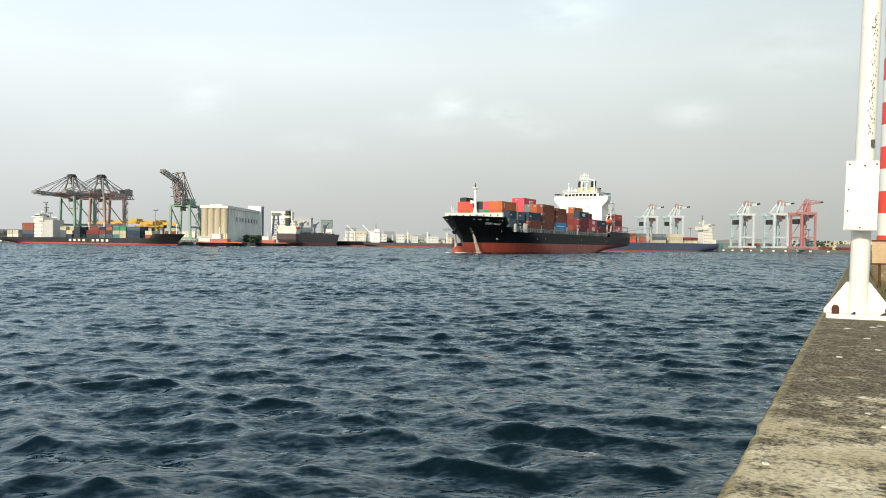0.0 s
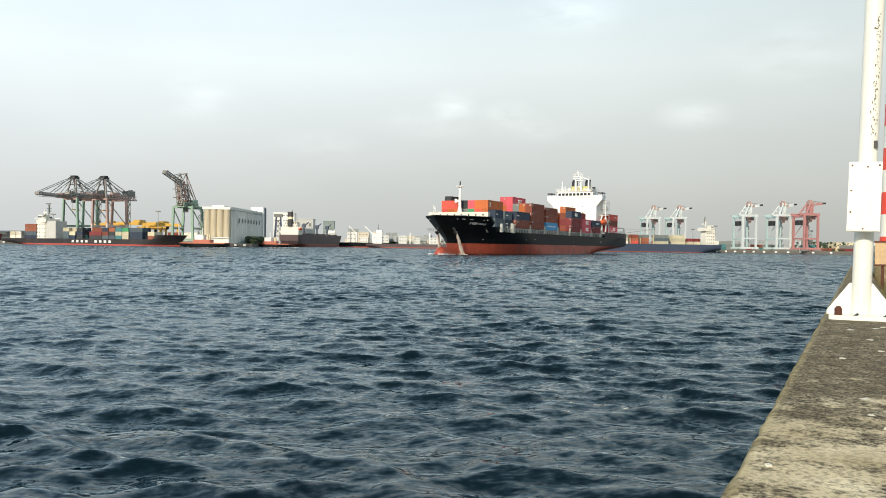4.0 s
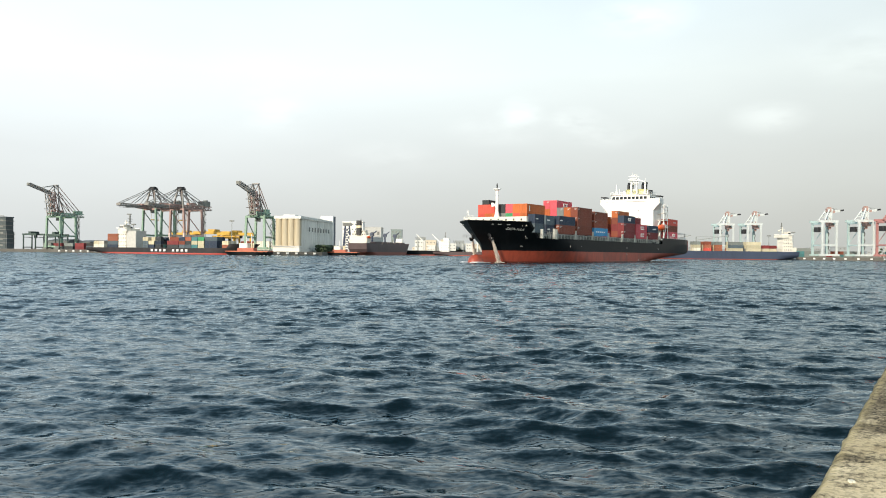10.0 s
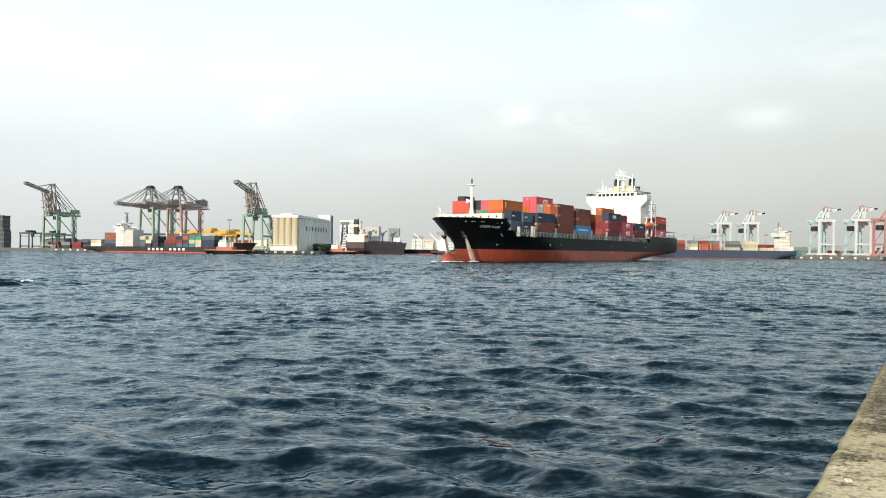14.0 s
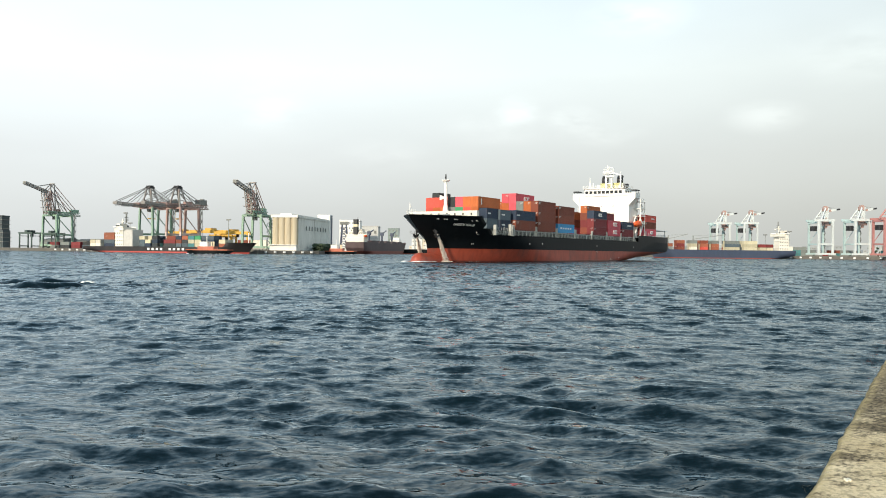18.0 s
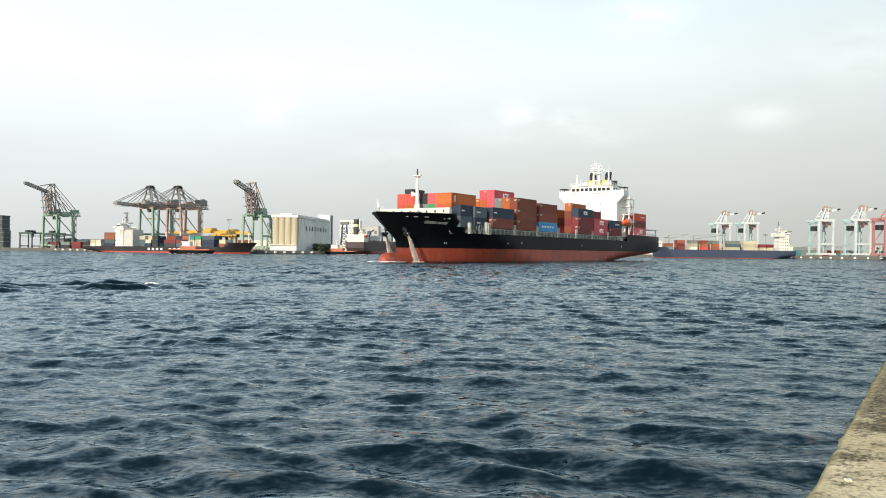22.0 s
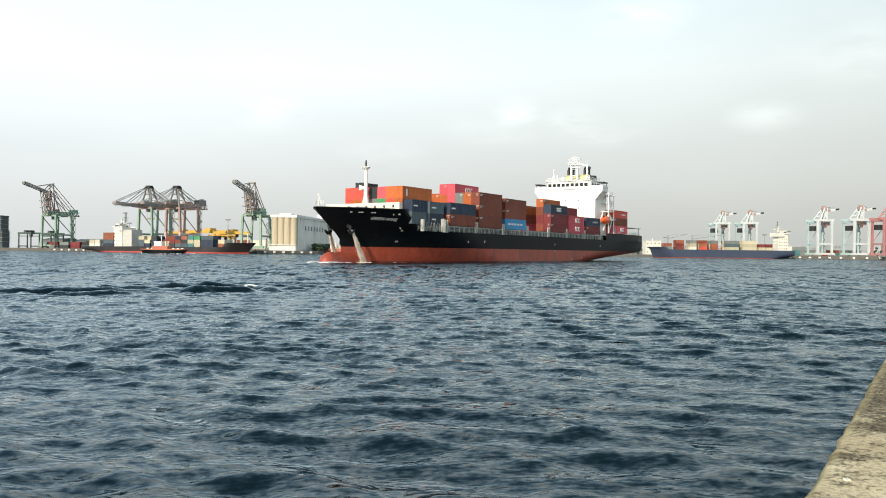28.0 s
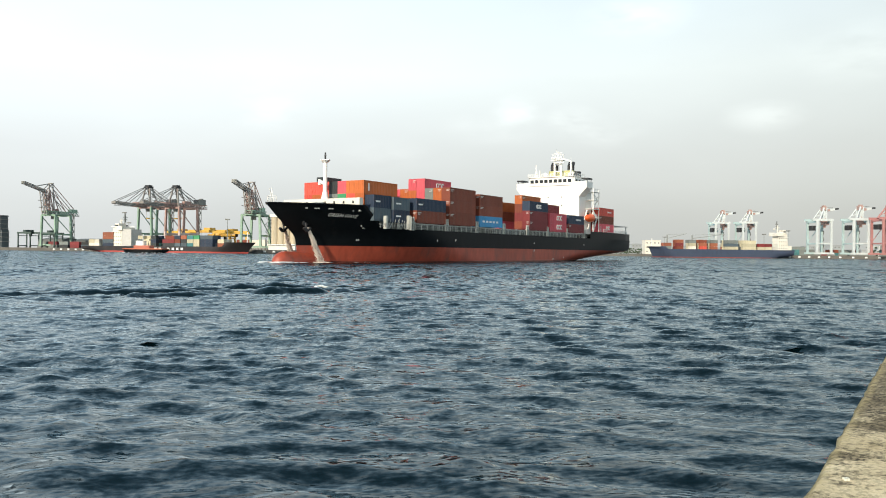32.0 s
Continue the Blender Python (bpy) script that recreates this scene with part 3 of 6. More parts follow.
def notice_board():
    root = thing("notice_board", "tan notice board raised on two rusty posts", "notice board", QUAY_POSE @ pose(1.5, 30.2, WALL_Z - 0.95))
    part("board", Mesh().box(-0.55, 1.0, -0.04, 0.04, 1.45, 2.25), TAN, root)
    for z in (1.39, 2.25):
        part("board_rail", Mesh().box(-0.58, 1.03, -0.05, 0.05, z, z + 0.06), RUST, root)
    for x in (-0.3, 0.1, 0.7):
        part("post", Mesh().beam((x, 0.08, 0), (x, 0.08, 2.2), 0.1, n=8), RUST, root)
    return root


notice_board()


def path_weeds():
    r = random.Random(31)
    m = Mesh()
    for i in range(1500):
        x, y = 1.0 + abs(r.gauss(0, 0.45)), r.uniform(17, 58)
        h = r.uniform(0.15, 0.9)
        z = WALL_Z - 0.95
        a = r.uniform(0, 6.28)
        w = r.uniform(0.015, 0.05)
        dx, dy = math.cos(a), math.sin(a)
        m.add([(x - dx * w, y - dy * w, z), (x + dx * w, y + dy * w, z), (x + dy * h * 0.4, y - dx * h * 0.4, z + h)], [(0, 1, 2)])
    return tagged(part("weeds", m, paint("dry_weed", (0.13, 0.12, 0.05), 0.9, var=0.3, scale=4), at=QUAY_POSE), "dry weeds growing along the foot of the sea wall", "weeds", kind="stuff")


path_weeds()

# ---- ships ----


def lerp(a, b, t):
    return a + (b - a) * t


def curve(pts, x):
    return float(np.interp(x, [p[0] for p in pts], [p[1] for p in pts]))


class Lines:
    """The lines of a hull: half breadth by place along and height. Bow at +x."""

    def __init__(self, half, stem, stern, full_low, full_high, aft_low, aft_high, top, transom=0.88, fine=(2.6, 0.9)):
        self.half, self.stem, self.stern, self.top, self.transom = half, stem, stern, top, transom
        self.fl, self.fh, self.al, self.ah, self.fine = full_low, full_high, aft_low, aft_high, fine

    def x0(self, z):
        return curve(self.stern, z)

    def x1(self, z):
        return curve(self.stem, z)

    def y(self, x, z):
        t = max(0.0, min(1.0, z / self.top))
        xf, xb = lerp(self.fl, self.fh, t ** 0.8), self.x1(z)
        y = self.half
        if x > xf:
            s = min(1.0, (x - xf) / max(0.01, xb - xf))
            y *= max(0.0, 1 - s ** lerp(2.0, self.fine[0], t)) ** lerp(1.05, self.fine[1], t)
        xa, xs = lerp(self.al, self.ah, min(1, t * 1.6)), self.x0(z)
        if x < xa:
            s = min(1.0, (xa - x) / max(0.01, xa - xs))
            y *= 1 - s ** 2.0 * (1 - self.transom * min(1.0, max(0.0, z / (0.28 * self.top))))
        return y

    def skin(self, z0, z1, n=56, m=6, xa=None, xb=None, slope=0.0, cap=False):
        """The shell between two heights, on both sides; slope leans the aft end of a partial strip."""
        me = Mesh()
        zs = [lerp(z0, z1, j / m) for j in range(m + 1)]
        for side in (1, -1):
            vs = []
            for i in range(n + 1):
                u = i / n
                u = 0.5 - 0.5 * math.cos(math.pi * u) if xa is None else u ** 0.7
                for z in zs:
                    a = self.x0(z) if xa is None else max(xa + slope * (z - z0), self.x0(z))
                    b = self.x1(z) if xb is None else xb
                    x = lerp(a, b, u)
                    vs.append((x, side * self.y(x, z), z))
            k = m + 1
            fs = [(i * k + j, (i + 1) * k + j, (i + 1) * k + j + 1, i * k + j + 1) for i in range(n) for j in range(m)]
            if side == -1:
                fs = [f[::-1] for f in fs]
            me.add(vs, fs, True)
        half = len(me.v) // 2
        k = m + 1
        for j in range(m):     # close the after end
            me.f.append((j, j + 1, half + j + 1, half + j))
            me.s.append(False)
        return me

    def deck(self, z, xa, xb, n=40, inset=0.15):
        me = Mesh()
        vs = []
        for i in range(n + 1):
            x = lerp(xa, xb, i / n)
            y = max(0.01, self.y(x, z) - inset)
            vs += [(x, y, z), (x, -y, z)]
        me.add(vs, [(2 * i, 2 * i + 1, 2 * i + 3, 2 * i + 2) for i in range(n)])
        return me


BOX_MESHES = {}


def container_mesh(length, height=2.78):
    """Steel box with corner posts, rails, corrugated sides and door bars."""
    key = (length, height)
    if key in BOX_MESHES:
        return BOX_MESHES[key]
    m = Mesh()
    w, L, h = 2.44, length, height
    e = 0.14
    for x in (0, L - e):
        for y in (0, w - e):
            m.box(-x - e, -x, y - w / 2, y - w / 2 + e, 0, h)
    for y in (0, w - e):
        for z in (0, h - e):
            m.box(-L + e, -e, y - w / 2, y - w / 2 + e, z, z + e)
    n = int((L - 2 * e) / 0.56)
    for side in (1, -1):
        vs, fs = [], []
        for i in range(2 * n + 1):
            x = -e - (L - 2 * e) * i / (2 * n)
            d = 0.02 if i % 2 else 0.1
            vs += [(x, side * (w / 2 - d), e), (x, side * (w / 2 - d), h - e)]
        fs = [(2 * i, 2 * i + 1, 2 * i + 3, 2 * i + 2) if side > 0 else (2 * i, 2 * i + 2, 2 * i + 3, 2 * i + 1) for i in range(2 * n)]
        m.add(vs, fs)
    m.box(-L + 0.06, -0.06, -w / 2 + 0.05, w / 2 - 0.05, h - 0.06, h - 0.015)
    for x in (-0.06, -L + 0.03):
        m.box(x, x + 0.03, -w / 2 + e, w / 2 - e, e * 0.5, h - e * 0.5)
    for y in (-0.8, -0.35, 0.35, 0.8):
        m.beam((-0.02, y, 0.1), (-0.02, y, h - 0.1), 0.05)
    for z in (0, h - e):
        m.box(-e, -0.005, -w / 2 + e, w / 2 - e, z, z + e)
    me = m.data("container")
    me.materials.append(None)
    BOX_MESHES[key] = me
    return me


def put_box(parent, x, y, z, colour, length=12.19, height=2.78, mark=None, code=False):
    """One container with its front at x; mark: (colour, share along, length, height) of a painted device on its port side."""
    ob = new("container", container_mesh(length, height))
    ob.material_slots[0].link = "OBJECT"
    ob.material_slots[0].material = BOX[colour]
    ob.parent = parent
    ob.matrix_basis = pose(x, y, z)
    if code:
        c = Mesh()
        yy = 1.22 + 0.004
        for k in range(2):
            c.box(-0.35 - 1.5 * (1 - 0.35 * k), -0.35, yy - 0.02, yy, height - 0.62 - 0.32 * k, height - 0.44 - 0.32 * k)
        c.box(-0.02, 0.0, 0.15, 1.0, height - 0.55, height - 0.40).box(-0.02, 0.0, 0.15, 0.8, height - 0.85, height - 0.72)
        tagged(part("code_plate", c, CODE, ob), kind="stuff")
    if mark:
        kind, at, ln, hh = mark
        d = Mesh()
        x0 = -length * at
        yy = 1.22 + 0.004
        if kind == "bars":
            for k in range(5):
                d.box(x0 - ln * k / 5 - ln * 0.13, x0 - ln * k / 5, yy - 0.02, yy, height * 0.5 - hh / 2, height * 0.5 + hh / 2)
        elif kind == "rings":
            for k in range(3):
                cx = x0 - ln * (k + 0.5) / 3
                for i in range(10):
                    a0, a1 = 0.628 * i, 0.628 * (i + 1)
                    if k == 1 and i in (0, 9) or k == 2 and i in (4, 5):
                        continue
                    d.beam((cx + ln * 0.13 * math.cos(a0), yy - 0.02, height * 0.5 + hh / 2 * math.sin(a0)), (cx + ln * 0.13 * math.cos(a1), yy - 0.02, height * 0.5 + hh / 2 * math.sin(a1)), 0.22)
        else:
            d.box(x0 - ln, x0, yy - 0.02, yy, height * 0.5 - hh / 2, height * 0.5 + hh / 2)
        tagged(part("painted_mark", d, LETTER, ob), kind="stuff")
    return ob


def rail(parent, pts, z, h=1.0, step=2.0, mat=None, w=0.07):
    m = Mesh()
    for (xa, ya), (xb, yb) in zip(pts[:-1], pts[1:]):
        d = math.hypot(xb - xa, yb - ya)
        n = max(1, int(d / step))
        for i in range(n + 1):
            x, y = lerp(xa, xb, i / n), lerp(ya, yb, i / n)
            m.beam((x, y, z), (x, y, z + h), w)
        for k in (0.35, 0.7, 1.0):
            m.beam((xa, ya, z + h * k), (xb, yb, z + h * k), w * 0.8)
    return part("railing", m, mat or WHITE, parent)


def windows(parent, x, ys, z, w, h, mat=None, normal_x=True):
    for y in ys:
        m = Mesh().box(x - 0.02, x + 0.06, y - w / 2, y + w / 2, z - h / 2, z + h / 2) if normal_x else Mesh().box(y - w / 2, y + w / 2, x - 0.02, x + 0.06, z - h / 2, z + h / 2)
        part("window", m, mat or GLASS, parent)


def text_mesh(txt, size):
    cu = bpy.data.curves.new("lettering", "FONT")
    cu.body, cu.size, cu.extrude = txt, size, 0.0
    cu.offset = size * 0.006
    tmp = bpy.data.objects.new("lettering", cu)
    me = bpy.data.meshes.new_from_object(tmp)
    bpy.data.objects.remove(tmp)
    return me


def cargo_ship():
    """The container ship under way. Its frame: bow tip near x = 2, aft along -x, port +y, water at z = 0."""
    ship = thing("container_ship", "black-hulled container ship with red underbody, loaded with stacked containers, under way", "ship")
    L = Lines(13.8, [(-2, -7.5), (0, -7.2), (2, -7.0), (3.7, -6.8), (5.0, -6.5), (5.8, -6.0), (6.6, -5.0), (7.5, -3.7), (9.5, -1.0), (12.2, 2.0)],
              [(-2, -146), (0, -150), (1.5, -158), (3.4, -172), (4.2, -176), (12, -177.5)], -62, -26, -100, -152, 12.2, fine=(2.1, 0.97))
    part("underbody", L.skin(0.32, 3.6, 72, 5), HULL_RED, ship, "red antifouling paint, scuffed")
    part("wet_waterline", L.skin(-2.0, 0.32, 72, 3), WET_RED, ship, "dark wet band along the waterline")
    part("hull", L.skin(3.6, 7.5, 72, 5), HULL_BLACK, ship, "black painted steel shell")
    part("forecastle", L.skin(7.5, 12.1, 40, 6, xa=-22.6, slope=1.62), HULL_BLACK, ship, "raised black bow bulwark")
    part("poop", L.skin(7.5, 9.9, 14, 3, xa=-176, xb=-133.5), HULL_BLACK, ship)
    part("deck", L.deck(7.3, -175, -16, 50), DECK, ship)
    part("forecastle_deck", L.deck(10.9, -15.5, 0.2, 20), DECK, ship)
    part("poop_deck", L.deck(9.0, -175.5, -133.5, 10), DECK, ship)
    bl = Mesh().ball((-3.4, 0, 0.0), 2.9, 2.1, 2.35, 20, 14).beam((-16, 0, 0.0), (-3.4, 0, 0.0), 4.35, 4.65, n=24)
    part("bulbous_bow", bl, HULL_RED, ship, "red bulbous bow breaking the surface")
    for s in (1, -1):
        tr = Mesh()
        for i in range(20):
            a, b = lerp(-15.1, 1.75, i / 20), lerp(-15.1, 1.75, (i + 1) / 20)
            tr.beam((a, s * (L.y(a, 12.1)), 12.12), (b, s * (L.y(b, 12.1)), 12.12), 0.22)
        part("bulwark_cap", tr, HULL_BLACK, ship)
    # fairleads, draught marks and the name on each bow
    for s in (1, -1):
        for x in (-4.5, -6.0, -6.5, -8.4, -8.9):
            fl = Mesh().beam((x - 0.2, s * (L.y(x - 0.2, 11.2) + 0.03), 11.2), (x + 0.2, s * (L.y(x + 0.2, 11.2) + 0.03), 11.2), 0.14, 0.24)
            part("fairlead", fl, STEEL, ship)
        for x, z in ((-13.1, 11.0), (-16.9, 8.0), (-18.0, 5.0), (-18.4, 5.0), (-40.0, 5.2), (-48.0, 5.4), (-91.0, 5.3), (-91.0, 3.2), (-128.0, 5.3), (-112.0, 1.2), (-104.0, 0.8)):
            y = L.y(x, z) + 0.02
            dm = Mesh().box(x - 0.11, x + 0.11, s * y - 0.03, s * y + 0.03, z - 0.22, z + 0.22)
            part("hull_mark", dm, LETTER, ship)
        me = text_mesh("GREEN WAVE", 1.55)
        co = np.empty(len(me.vertices) * 3)
        me.vertices.foreach_get("co", co)
        co = co.reshape(-1, 3)
        wid = co[:, 0].max()
        out = []
        for cx, cy, _ in co:
            x = (-9.0 - cx * 5.75 / wid) if s > 0 else (-14.75 + cx * 5.75 / wid)
            z = 9.72 - 0.27 * (cx / wid if s > 0 else 1 - cx / wid) + cy * 0.58
            out.append((x, s * (L.y(x, z) + 0.05), z))
        me.vertices.foreach_set("co", np.array(out, dtype=np.float32).ravel())
        me.update()
        me.materials.append(LETTER)
        ob = new("name_lettering", me)
        ob.parent = ship
        # hawse pipe, anchor and cooling water pouring out
        xh, zh = -6.6, 7.9
        yh = L.y(xh, zh)
        anchor = Mesh().beam((xh + 0.2, s * (yh + 0.25), zh + 0.4), (xh + 0.2, s * (yh + 0.5), zh - 1.2), 0.4, n=8)
        anchor.beam((xh - 0.9, s * (yh + 0.55), zh - 0.6), (xh + 0.2, s * (yh + 0.6), zh - 1.4), 0.45).beam((xh + 1.2, s * (yh + 0.6), zh - 0.7), (xh + 0.2, s * (yh + 0.6), zh - 1.4), 0.45)
        anchor.beam((xh + 0.1, s * (yh - 0.2), zh + 0.5), (xh + 0.2, s * (yh + 0.35), zh + 0.45), 1.5, n=12)
        part("anchor", anchor, DARK, ship, "black anchor housed in the hawse pipe")
        rnd = random.Random(11 + s)
        jet = Mesh()
        for k in range(1500):
            t0 = rnd.random() ** 0.8
            spread = 0.22 + 0.78 * t0
            strand = rnd.choice((-0.9, -0.35, 0.2, 0.75)) + rnd.gauss(0, 0.16)
            p0 = (xh - 0.1 - 3.4 * t0 ** 1.15 + strand * spread, s * (yh + 0.5 + 0.7 * t0 + rnd.gauss(0, 0.22) * spread), zh - 0.5 - (zh - 0.5) * t0 ** 1.2)
            ln = rnd.uniform(0.12, 0.5) * (1.25 - 0.5 * t0)
            jet.beam(p0, (p0[0] - 0.32 * ln, p0[1] + s * 0.05, max(0.0, p0[2] - ln)), rnd.uniform(0.03, 0.085), n=3)
        for k in range(70):
            jet.ball((xh - 3.6 + rnd.gauss(0, 0.9), s * (yh + 1.3 + rnd.gauss(0, 0.5)), 0.04), rnd.uniform(0.1, 0.35), rnd.uniform(0.1, 0.3), 0.12, 6, 4)
        tagged(part("water_jet", jet, SPRAY, ship, "white cooling water pouring from the hawse pipe"), kind="stuff")
    foam = Mesh()
    rnd = random.Random(5)
    for k in range(110):
        x = rnd.choice((rnd.uniform(-2, 1.4), rnd.uniform(-1, 1.4), rnd.uniform(-9, 0), rnd.uniform(-26, -4)))
        side = rnd.choice((1, -1))
        y = side * ((L.y(x, 0.2) if x < -7.5 else 1.6 * math.sqrt(max(0, 1 - ((x + 7.5) / 8.8) ** 2)) + 0.9) + abs(rnd.gauss(0, 0.35)))
        r = rnd.uniform(0.2, 0.8) * (1 if x > -9 else 0.5)
        foam.ball((x, y, 0.03), r * 1.9, r * 0.5, r * (0.3 if x > -3 else 0.12), 7, 5)
    tagged(part("bow_foam", foam, FOAM, ship, "white water round the bow"), kind="stuff")
    wake = Mesh()
    for k in range(22):
        x = -150 - 30 * rnd.random() ** 2
        foam_r = rnd.uniform(0.15, 0.4)
        wake.ball((x, rnd.uniform(-9, 9), 0.02), foam_r * 2, foam_r, 0.12, 7, 4)
    tagged(part("stern_foam", wake, FOAM, ship), kind="stuff")
    # fore deck: breakwater house, mast, windlass, rails
    bw = Mesh().box(-15.4, -14.2, -10.9, 10.9, 10.9, 13.8)
    house = part("breakwater", bw, HOUSE_CREAM, ship, "cream painted breakwater across the fore deck")
    windows(house, -14.2, [-9 + 2.6 * i for i in range(8)], 12.9, 0.45, 0.55, DARK)
    mast = part("foremast", Mesh().beam((-15.7, 0, 10.9), (-15.7, 0, 22.0), 1.05, n=14, w2=0.85).beam((-15.7, 0, 10.9), (-15.7, 0, 15.6), 2.8, n=14, w2=1.0), WHITE, ship)
    part("mast_platform", Mesh().beam((-15.7, 0, 21.9), (-15.7, 0, 22.3), 1.3, n=12, w2=2.1).box(-16.0, -15.4, -1.2, 1.2, 22.3, 22.5), WHITE, mast)
    part("mast_light", Mesh().beam((-15.7, 0, 22.4), (-15.7, 0, 23.3), 0.4, n=10).beam((-15.7, 0, 23.3), (-15.7, 0, 24.1), 0.5, n=8, w2=0.25), DARK, mast)
    part("mast_arm", Mesh().beam((-15.7, 0, 17.4), (-15.5, -1.4, 17.6), 0.9, n=8).beam((-15.5, -1.4, 17.0), (-15.5, -1.4, 18.2), 0.8, n=8), WHITE, mast)
    rail(ship, [(0.3, 1.2), (1.4, 0), (0.3, -1.2), (-3.4, -4.2)], 12.1, 1.4, 1.6, WHITE, 0.08)
    part("jackstaff", Mesh().beam((-0.4, 0, 10.9), (1.0, 0, 15.0), 0.12).beam((0.0, 0.6, 11.0), (-1.6, -2.0, 15.0), 0.10).beam((-1.6, -2.0, 10.9), (-1.6, -2.0, 15.4), 0.12), WHITE, ship)
    for y in (-4, 4):
        wl = Mesh().beam((-9, y - 1.6, 11.9), (-9, y + 1.6, 11.9), 1.5, n=12).box(-10.2, -8, y - 0.3, y + 0.3, 10.9, 12.2)
        part("windlass", wl, STEEL, ship)
    # hatch coamings and lashing bridges along the deck
    part("hatch_coaming", Mesh().box(-129.5, -31, -10.8, 10.8, 7.3, 9.0).box(-29.5, -17.5, -9.3, 9.3, 7.3, 9.3), DECK, ship)
    for xb in (-30.2, -44.6, -58.9, -73.5, -87.6, -101.0, -115.3, -129.4, -143.4):
        z0 = 9.0 if xb < -133 else 7.3
        for s in (1, -1):
            lb = Mesh()
            for dx in (-0.45, 0.45):
                lb.box(xb + dx - 0.14, xb + dx + 0.14, s * 13.3 - 0.16, s * 13.3 + 0.16, z0, z0 + 3.1)
            lb.box(xb - 0.7, xb + 0.7, s * 13.25 - 0.25, s * 13.25 + 0.25, z0 + 1.7, z0 + 1.95)
            lb.box(xb - 0.6, xb + 0.6, s * 12.9 - 0.6, s * 12.9 + 0.4, z0 + 0.1, z0 + 0.35)
            part("lashing_bridge", lb, LASH, ship)
    for s in (1, -1):
        sup = Mesh()
        for i in range(40):
            x = -31.8 - i * 2.48
            sup.box(x - 0.07, x + 0.07, s * 13.0 - 0.12, s * 13.0 + 0.12, 7.3, 8.95 if i % 5 else 9.2)
        sup.box(-130, -31, s * 12.9 - 0.3, s * 12.9 + 0.3, 8.75, 8.97)
        part("container_support", sup, LASH, ship)
        rail(ship, [(-131, s * 13.5), (-18, s * 13.5)], 7.5, 1.05, 2.2, LASH, 0.07)
        rail(ship, [(-175, s * 11.4), (-160, s * 13.0), (-146, s * 13.5)], 9.9, 1.1, 1.8, WHITE, 0.08)
    rail(ship, [(-175.6, -11.3), (-175.6, 11.3)], 9.9, 1.1, 1.8, WHITE, 0.08)
    clut = Mesh()
    rnd = random.Random(21)
    for i in range(16):
        x = -19.5 - rnd.random() * 11
        clut.beam((x, 13.0, 7.4), (x + rnd.uniform(-1.2, 1.2), 12.9, 8.4 + rnd.random() * 1.4), 0.08)
    clut.box(-29.8, -29.2, 12.4, 13.2, 7.4, 10.6).box(-21.2, -20.6, 12.4, 13.2, 7.4, 10.2)
    part("access_ladder", clut, LASH, ship)
    # containers, bay by bay
    rows = [12.2 - 2.49 * r for r in range(11)]
    T = 2.78
    for r, y in enumerate([8.1 - 2.45 * k for k in range(7)]):
        cols = (("brown", "orange", "orange"), ("slate", "red", "orange"), ("grey", "green", "pink"), ("navy", "grey", "dark"), ("brown", "orange", "red"), ("maroon", "orange", "red"), ("brown", "red", "red"))[r]
        for k, c in enumerate(cols):
            put_box(ship, -17.6, y, 9.5 + T * k, c, mark=("bar", 0.12, 0.5, 1.6) if r == 0 and k == 2 else None)
    for k, c in enumerate(("brown", "maroon", "dark", "dark")):
        put_box(ship, -24.4, -9.05, 9.3 + 2.62 * k, c, 6.06, 2.62)
    for k, c in enumerate(("slate", "navy")):
        put_box(ship, -18.0, 10.6, 9.1 + T * k, c, 6.06, mark=("bar", 0.1, 1.6, 0.35) if k else None)
    for k, c in enumerate(("navy", "slate")):
        put_box(ship, -24.3, 11.2, 8.95 + T * k, c, 6.06, mark=("bar", 0.15, 1.8, 0.35))
    plan = {
        -31.8: {0: "brown navy", 1: "maroon slate", 2: "brown grey", 3: "red navy", 4: "brown pink", 5: "maroon pink", 6: "navy brown pink", 7: "red maroon pink", 8: "brown grey pink", 9: "brown red", 10: "slate brown"},
        # row 0's top box: the shade on its orange side is put into brown
        -45.8: {0: "brown brown brown", 1: "maroon orange orange", 2: "brown orange grey", 3: "red orange pink pink", 4: "navy brown orange pink", 5: "brown red orange", 6: "maroon brown pink", 7: "brown navy red", 8: "brown brown", 9: "red slate", 10: "brown navy"},
        -60.2: {0: "blue brown brown", 1: "brown maroon brown", 2: "navy brown brown", 3: "brown red brown", 4: "maroon brown orange", 5: "red brown brown", 6: "brown navy", 7: "maroon brown", 8: "red brown", 9: "navy brown", 10: "brown brown"},
        -88.8: {0: "maroon maroon navy", 1: "brown maroon brown orange", 4: "pink brown orange", 5: "teal brown orange", 6: "pink red orange", 7: "red maroon", 8: "brown navy", 9: "brown brown", 10: "slate red"},
        -102.4: {0: "pink pink", 1: "maroon red maroon", 2: "brown maroon maroon", 3: "navy brown brown", 4: "brown red brown", 5: "maroon brown", 6: "brown brown", 7: "red navy", 8: "brown maroon", 9: "navy brown", 10: "brown brown"},
        -116.6: {0: "maroon navy", 1: "brown maroon", 2: "navy brown", 3: "brown red", 4: "maroon brown", 5: "brown brown", 6: "red navy", 7: "brown brown", 8: "navy maroon", 9: "brown brown", 10: "red brown"},
        -142.6: {0: "pink brown red", 1: "maroon brown red", 2: "brown red maroon", 3: "navy brown red", 4: "brown maroon brown", 5: "red brown", 6: "brown brown", 7: "maroon navy", 8: "brown red", 9: "navy brown", 10: "brown brown"},
    }
